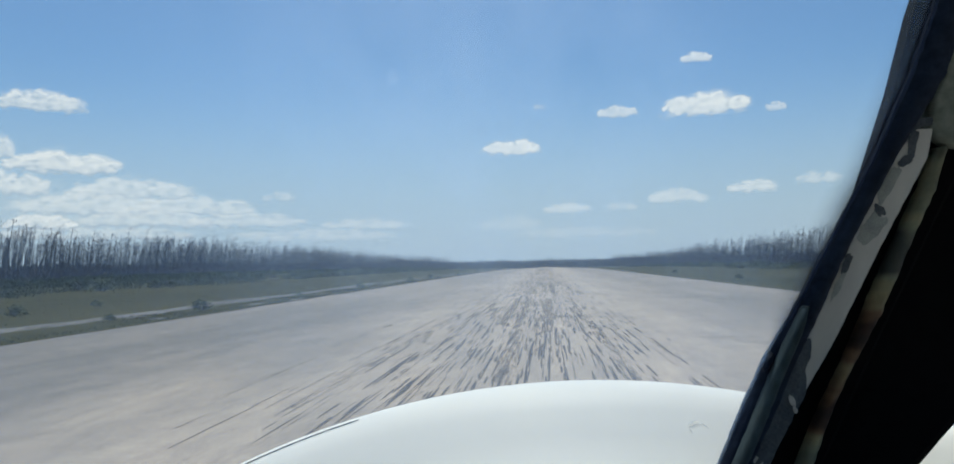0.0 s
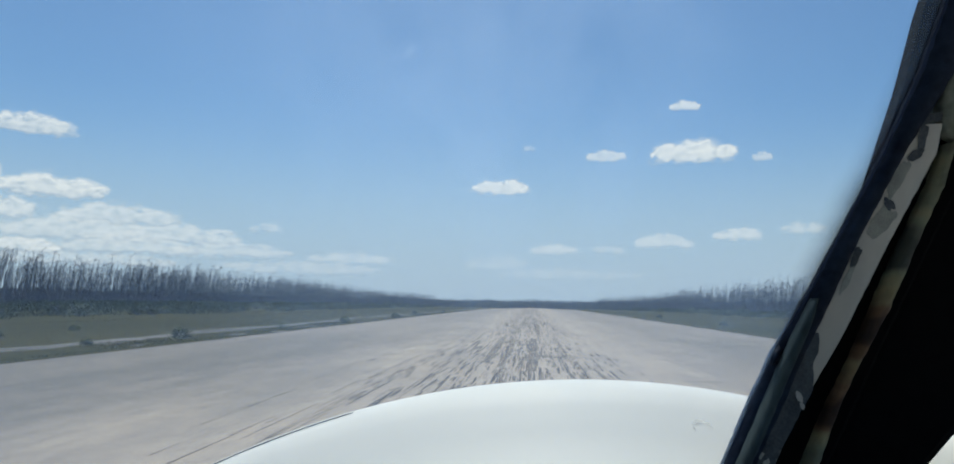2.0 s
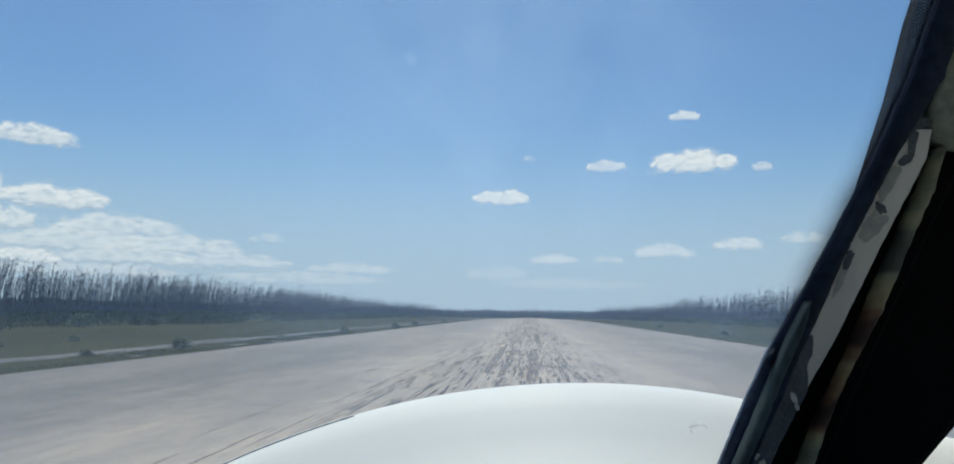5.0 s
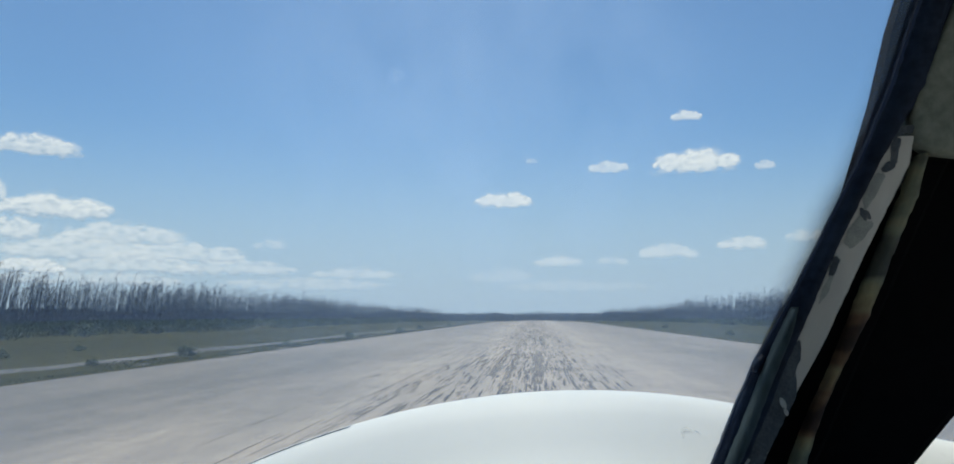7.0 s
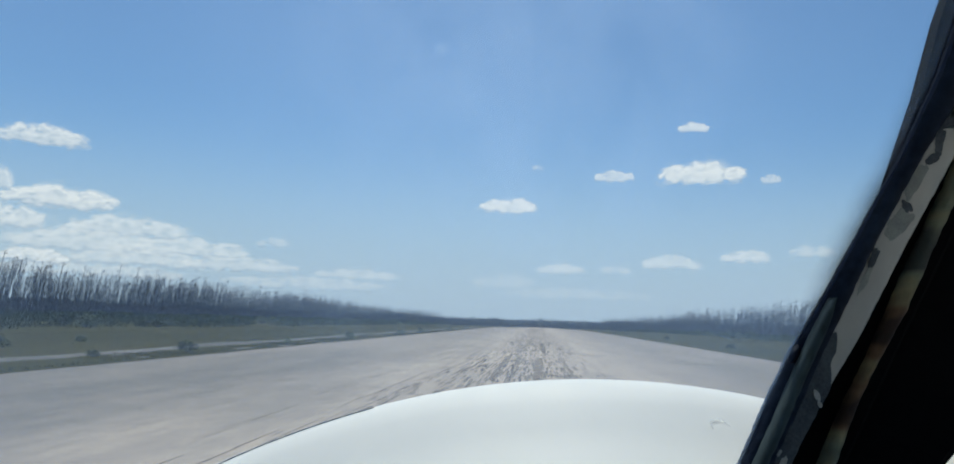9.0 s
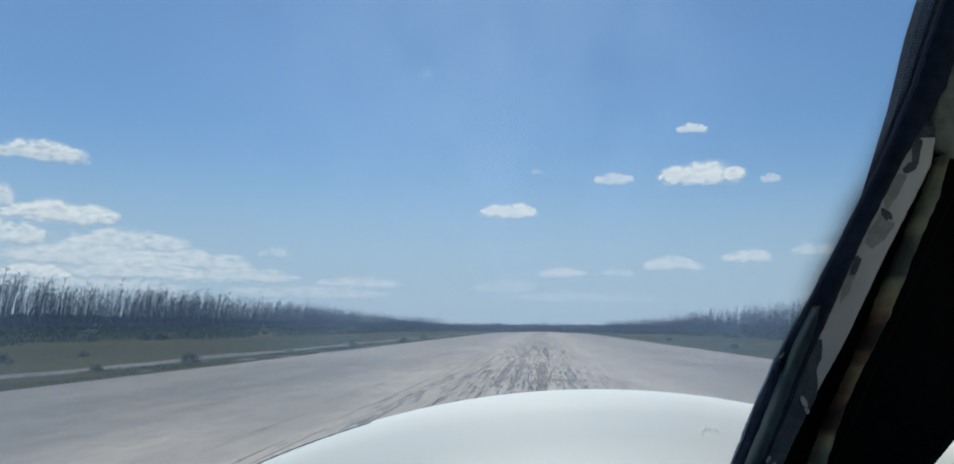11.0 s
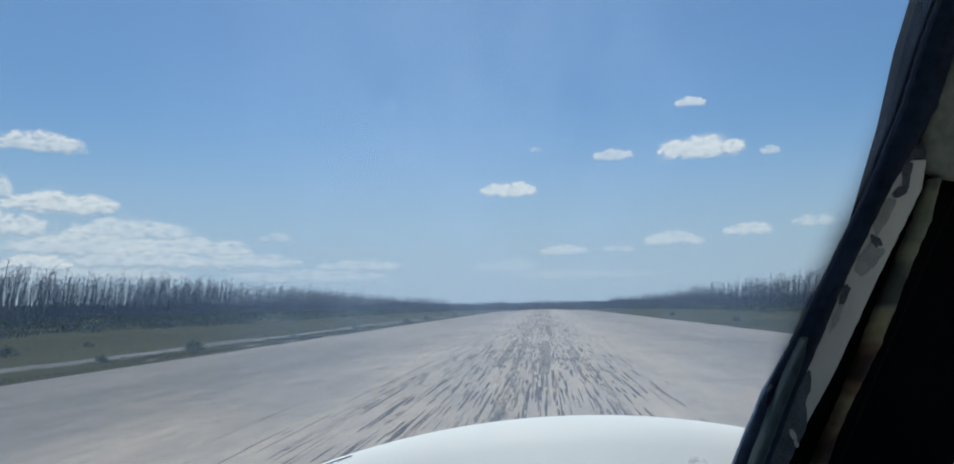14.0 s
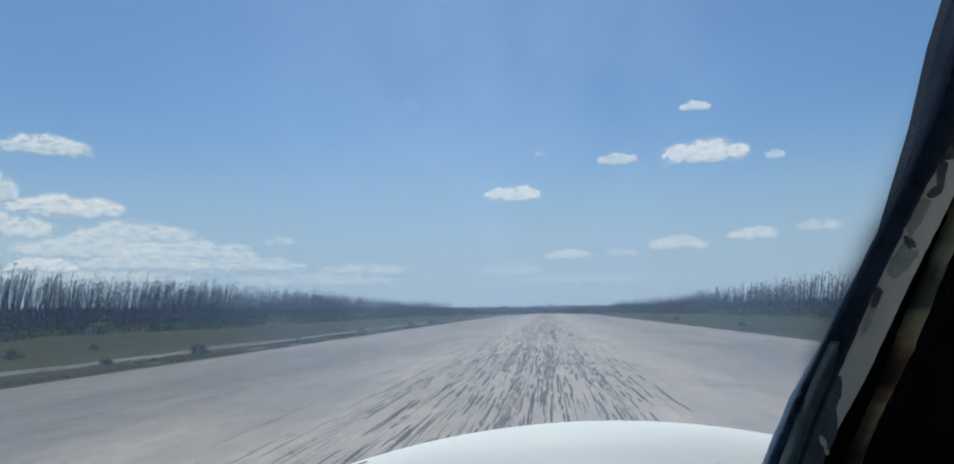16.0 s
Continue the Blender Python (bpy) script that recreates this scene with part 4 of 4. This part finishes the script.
STRIP = [(0.178, 0.381, 0.4125), (0.150, 0.3700, 0.4090), (0.119, 0.3575, 0.3957), (0.056, 0.3325, 0.3670), (0.024, 0.3205, 0.3541), (-0.042, 0.2945, 0.3265), (-0.075, 0.2825, 0.3100),
         (-0.109, 0.2703, 0.2931), (-0.143, 0.2580, 0.2790), (-0.178, 0.2442, 0.2650), (-0.30, 0.1960, 0.2170)]
strip = part_of("painted_strip", mesh_of("painted_strip", *swept(strand(STRIP, 0.010), FLAT, 0.0009, 2.0), BEIGE), post, "chipped beige-grey painted metal strip")
part_of("channel", mesh_of("channel", *swept(strand([(z, x0 + 0.012, x0 + 0.085) for z, x0, x1 in STRIP], 0.026), FLAT, 0.001, 3.0), BLACK), post, "deep black channel")
part_of("weatherstrip", mesh_of("weatherstrip", *swept(strand(
    [(0.160, 0.4180, 0.4330), (0.118, 0.4050, 0.4275), (0.087, 0.3927, 0.4150), (0.055, 0.3810, 0.4040), (0.023, 0.3685, 0.3935), (-0.009, 0.3584, 0.3825),
     (-0.042, 0.3469, 0.3670), (-0.075, 0.3350, 0.3510), (-0.108, 0.3209, 0.3390), (-0.142, 0.3083, 0.3290), (-0.176, 0.2975, 0.3200), (-0.30, 0.2510, 0.2760)], 0.014), HALF, 0.0016, 4.0), WEATHERSTRIP, True), post, "aged olive, tan and rust-brown weatherstrip")

part_of("bare_patch", mesh_of("bare_patch", *swept(strand(
    [(-0.036, 0.2990, 0.3010), (-0.042, 0.2945, 0.3030), (-0.058, 0.2880, 0.3035), (-0.072, 0.2825, 0.2985), (-0.082, 0.2788, 0.3010), (-0.090, 0.2762, 0.3015), (-0.098, 0.2735, 0.3000), (-0.143, 0.2575, 0.2795), (-0.178, 0.2437, 0.2655), (-0.30, 0.1955, 0.2175)],
    0.0094), FLAT, 0.0020, 6.0), CHIP), strip, "bare dark primer where the paint has flaked off")
part_of("inner_lip", mesh_of("inner_lip", *swept(strand(
    [(0.000, 0.2900, 0.2920), (-0.020, 0.2800, 0.2910), (-0.040, 0.2710, 0.2850), (-0.075, 0.2570, 0.2720), (-0.143, 0.2330, 0.2490), (-0.187, 0.2160, 0.2320), (-0.30, 0.1740, 0.1900)], -0.006), ROUND, 0.0012, 8.0), LIP, True), post, "worn grey-green inner lip")


def chip(x, z, w, h, slant, material, seed, label):
    """A flake of missing, worn or scraped paint lying on the strip."""
    n, vs = 30, []
    lift = 0.0156 if material is CHIP else 0.0152 if material is WORN else 0.0168
    for proud in (0.0, 0.0006):
        for k in range(n):
            ang = 2 * math.pi * k / n
            q = 0.9 + 0.5 * noise.noise(Vector((math.cos(ang) * 1.5, math.sin(ang) * 1.5, seed * 2.3))) + 0.14 * random.Random(seed * 50 + k).random()
            dz = math.sin(ang) * h / 2 * q
            px = x + math.cos(ang) * w / 2 * q + slant * dz
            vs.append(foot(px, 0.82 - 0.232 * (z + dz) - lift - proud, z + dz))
    fs = [tuple(range(n, 2 * n))] + [(k, (k + 1) % n, n + (k + 1) % n, n + k) for k in range(n)]
    return part_of("paint_chip" if material is CHIP else "worn_patch" if material is WORN else "scrape", mesh_of("paint_chip", vs, fs, material), strip, label)


for k, (x, z, w, h, slant) in enumerate((
        (0.3925, 0.1665, 0.0085, 0.033, 0.05), (0.3850, 0.1465, 0.0140, 0.012, 0.9), (0.3950, 0.1840, 0.030, 0.013, 0.4), (0.3640, 0.0975, 0.0095, 0.014, -0.4),
        (0.3345, 0.0455, 0.0085, 0.022, 0.35), (0.3330, 0.0600, 0.0070, 0.026, 0.4))):
    chip(x, z, w, h, slant, CHIP, k + 1, "flake of missing paint down to dark primer")
for k, (x, z, w, h, slant) in enumerate(((0.3570, 0.0800, 0.024, 0.034, 0.35), (0.3720, 0.1240, 0.014, 0.040, 0.4), (0.3270, 0.0200, 0.008, 0.030, 0.4))):
    chip(x, z, w, h, slant, WORN, k + 61, "grey-green patch of worn paint")
for k, (x, z, w, h, slant) in enumerate(((0.2850, -0.1060, 0.0055, 0.013, -0.4), (0.2885, -0.1150, 0.0045, 0.008, -0.3), (0.2530, -0.1810, 0.007, 0.012, 0.3), (0.2480, -0.1720, 0.004, 0.009, 0.4))):
    chip(x, z, w, h, slant, SCRAPE, k + 31, "pale scrape in the paint")

# lump of sealant on the post's edge
bm = bmesh.new()
bmesh.ops.create_icosphere(bm, subdivisions=3, radius=1.0)
for v in bm.verts:
    v.co *= 1 + 0.25 * noise.noise(v.co * 2.1)
    v.co = Vector((0.2575 + v.co.x * 0.005 + v.co.z * 0.004, 0.816 + v.co.y * 0.006, EYE - 0.061 + v.co.z * 0.010))
part("sealant_lump", bm, RUBBER_SEAL, post, smooth=True)

# added dark fade along the outer edge, imitating defocus blur
vs, fs, cov = [], [], []
FADE_STEPS = ((-0.027, 0.0), (-0.021, 0.04), (-0.015, 0.12), (-0.009, 0.26), (-0.004, 0.43), (0.001, 0.62), (0.006, 0.82), (0.010, 0.94), (0.014, 1.0))
EDGE = [(OUTER[k][0] + (OUTER[k + 1][0] - OUTER[k][0]) * q / 6, OUTER[k][1] + (OUTER[k + 1][1] - OUTER[k][1]) * q / 6) for k in range(len(OUTER) - 1) for q in range(6)]
m = len(FADE_STEPS)
for k, (z, x) in enumerate(EDGE):
    ragged = 0.0022 * noise.noise(Vector((z * 40, 0.3, 0))) + 0.0012 * noise.noise(Vector((z * 130, 2.3, 0)))
    for u, c in FADE_STEPS:
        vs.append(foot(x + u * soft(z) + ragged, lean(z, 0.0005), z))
        cov.append(c)
    if k:
        fs += [((k - 1) * m + i, (k - 1) * m + i + 1, k * m + i + 1, k * m + i) for i in range(m - 1)]
me = mesh_of("soft_edge_sheet", vs, fs, EDGE_FADE, True)
me.attributes.new("cover", "FLOAT", "POINT").data.foreach_set("value", cov)
part_of("soft_edge_sheet", me, post, "thin dark sheet that fades out to blur the post's edge")

# cabin round the eye: trim panel, padding; unseen roof, walls, floor, panel top
part_of("trim_panel", mesh_of("trim_panel", *swept(strand(
    [(0.56, 0.470, 0.760), (0.30, 0.400, 0.745), (0.222, 0.385, 0.730), (0.08, 0.348, 0.629), (0.0, 0.328, 0.572), (-0.06, 0.313, 0.5295), (-0.118, 0.298, 0.4875), (-0.15, 0.290, 0.4645),
     (-0.19, 0.280, 0.4360), (-0.24, 0.268, 0.4000), (-0.30, 0.254, 0.3600)], 0.040), FLAT), BLACK), plane, "matt black cabin trim panel")
bm = plate([(x, EYE + z) for x, z in ((0.500, 0.45), (0.428, 0.268), (0.416, 0.240), (0.4085, 0.215), (0.407, 0.191), (0.412, 0.171), (0.427, 0.161), (0.456, 0.157), (0.64, 0.150), (0.64, 0.45))], 0.0, 0.03, 0.009, 4)
for v in bm.verts:
    v.co.y += 0.800 - 0.232 * (v.co.z - EYE)
part("padded_trim", bm, PAD, plane, "grey-green padded headliner trim", True)
# unseen shell; pale lining and open sides added to light the post
part("cabin_roof", rounded_box(-0.90, 0.76, -1.2, 0.58, EYE + 0.52, EYE + 0.57, 0.02), LINER, plane, "unseen cabin roof, pale inside to bounce light")
for x in (0.72, -0.90):
    part("side_wall", rounded_box(x, x + 0.04, -1.2, 0.88, EYE - 0.95, EYE - 0.26, 0.008), LINER, plane)
    part("roof_rail", rounded_box(x, x + 0.04, -1.2, 0.58, EYE + 0.40, EYE + 0.52, 0.008), LINER, plane)
    for y in (-0.45, -1.2):
        part("window_post", rounded_box(x, x + 0.04, y, y + 0.10, EYE - 0.26, EYE + 0.40, 0.008), LINER, plane)
part("rear_bulkhead", rounded_box(-0.86, 0.72, -1.2, -1.15, EYE - 0.95, EYE + 0.52, 0.008), LINER, plane)
part("cabin_floor", rounded_box(-0.86, 0.72, -1.15, 0.86, EYE - 0.98, EYE - 0.92, 0.008), LINER, plane)
part("instrument_panel", rounded_box(-0.86, 0.72, 0.62, 0.78, EYE - 0.92, EYE - 0.30, 0.02), BLACK, plane, "matt black instrument panel")
part("firewall", rounded_box(-0.80, 0.72, 0.84, 0.88, EYE - 0.92, EYE - 0.36, 0.008), LINER, plane)

# seam and hinge edge along the shoulder of the cowling
seam = []
for k in range(13):
    s = k / 12
    y = 0.955 + 0.008 * s
    dx = (-0.56 + 0.235 * s) * roll(y)
    x = NOSE_X * roll(y) + dx
    seam.append((x, y, cowl_z(x, y) + 0.001))
v, f = joined([tube(seam[k], seam[k + 1], 0.0009, 0.0006, 5) for k in range(12)])
part_of("hinge_edge", mesh_of("hinge_edge", v, f, SEAM), cowl, "thin dark hinge edge")

# leaning windshield pane from cowling to roof, cut to the post in camera view
PANE_Y, PANE_LEAN = 0.735, 0.20
rim = []
for z, x in OUTER:
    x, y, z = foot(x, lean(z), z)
    q = (PANE_Y + 0.01 * PANE_LEAN) / (y + PANE_LEAN * (z - EYE + 0.01))
    rim.append((x * q, q * (z - EYE + 0.01) - 0.01))
vs = [(x, PANE_Y - PANE_LEAN * z + t, EYE + z) for t in (0.0, 0.005) for x1, z in rim for x in (-0.86, x1)]
n = 2 * len(rim)
fs = [(2 * k + o, 2 * k + 1 + o, 2 * k + 3 + o, 2 * k + 2 + o) for o in (0, n) for k in range(len(rim) - 1)]
fs += [(0, 1, n + 1, n), (n - 2, n - 1, 2 * n - 1, 2 * n - 2)]
screen = part_of("windshield", mesh_of("windshield", vs, fs, SCREEN), plane, "dusty acrylic windshield with a blue haze and glare veil")
screen.visible_shadow = False

# small pane added beyond the trim panel, to haze the view there
vs = [(x, 0.935 - PANE_LEAN * z + t, EYE + z) for t in (0.0, 0.005) for x, z in ((0.45, -0.34), (0.72, -0.34), (0.72, 0.0), (0.45, 0.0))]
quarter = part_of("quarter_pane", mesh_of("quarter_pane", vs, [(0, 1, 2, 3), (7, 6, 5, 4)], SCREEN), plane, "small added corner pane with the same blue haze")
quarter.visible_shadow = False

# plain white hull and roof skin that close the cabin
hull, faces, n = [], [], 20
HULL = [(0.88, 0.84, 0.70), (0.3, 0.90, 0.76), (-0.5, 0.90, 0.76), (-1.3, 0.78, 0.62), (-2.2, 0.50, 0.36), (-3.1, 0.20, 0.16)]
for y, half, deep in HULL:
    for k in range(n + 1):
        a = math.pi * k / n
        c, s = math.cos(a), math.sin(a)
        hull.append((-0.07 - half * math.copysign(abs(c) ** 0.6, c), y, EYE - 0.27 - deep * s ** 0.6))
m = n + 1
faces = [(j * m + i, j * m + i + 1, (j + 1) * m + i + 1, (j + 1) * m + i) for j in range(len(HULL) - 1) for i in range(n)]
faces += [tuple((len(HULL) - 1) * m + i for i in range(m))]
for j in range(3, len(HULL) - 1):
    faces.append((j * m, (j + 1) * m, (j + 1) * m + n, j * m + n))
part_of("fuselage", mesh_of("fuselage", hull, faces, COWL, True), plane, "plain white fuselage skin")
skin, faces = [], []
for y in (0.60, 0.0, -0.7, -1.25):
    for k in range(13):
        s = k / 12 * 2 - 1
        skin.append((-0.07 + 0.85 * s, y, EYE + 0.58 + 0.07 * (1 - s * s)))
faces = [(j * 13 + i, j * 13 + i + 1, (j + 1) * 13 + i + 1, (j + 1) * 13 + i) for j in range(3) for i in range(12)]
part_of("roof_skin", mesh_of("roof_skin", skin, faces, COWL, True), plane)

# undercarriage
def wheel(x, y, radius, wide):
    bm = bmesh.new()
    n = 28
    prof = [(0.55, -0.5), (0.85, -0.5), (0.97, -0.3), (1.0, 0.0), (0.97, 0.3), (0.85, 0.5), (0.55, 0.5)]
    ring = [[bm.verts.new((x + w * wide, y + r * radius * math.cos(2 * math.pi * k / n), radius + r * radius * math.sin(2 * math.pi * k / n))) for r, w in prof] for k in range(n)]
    for k in range(n):
        for i in range(len(prof) - 1):
            bm.faces.new((ring[k][i], ring[k][i + 1], ring[(k + 1) % n][i + 1], ring[(k + 1) % n][i]))
    ob = part("wheel", bm, TYRE, plane, "black tyre on a steel hub", True)
    part("hub", rounded_box(x - wide * 0.4, x + wide * 0.4, y - radius * 0.42, y + radius * 0.42, radius * 0.58, radius * 1.42, radius * 0.3, 3), STEEL, ob)
    return ob


for x, y, r, w, top in ((NOSE_X, 1.45, 0.20, 0.14, 1.2), (-1.15, -0.5, 0.24, 0.17, 1.0), (0.95, -0.5, 0.24, 0.17, 1.0)):
    ob = wheel(x, y, r, w)
    ob.location.z = 0.125
    tx = x if x == NOSE_X else (-0.88 if x < 0 else 0.74)
    v, f = tube((x, y, r + 0.125), (tx, y, top + 0.05), 0.035, 0.045, 10)
    part_of("gear_leg", mesh_of("gear_leg", v, f, STEEL, True), plane, "dull steel landing gear leg")
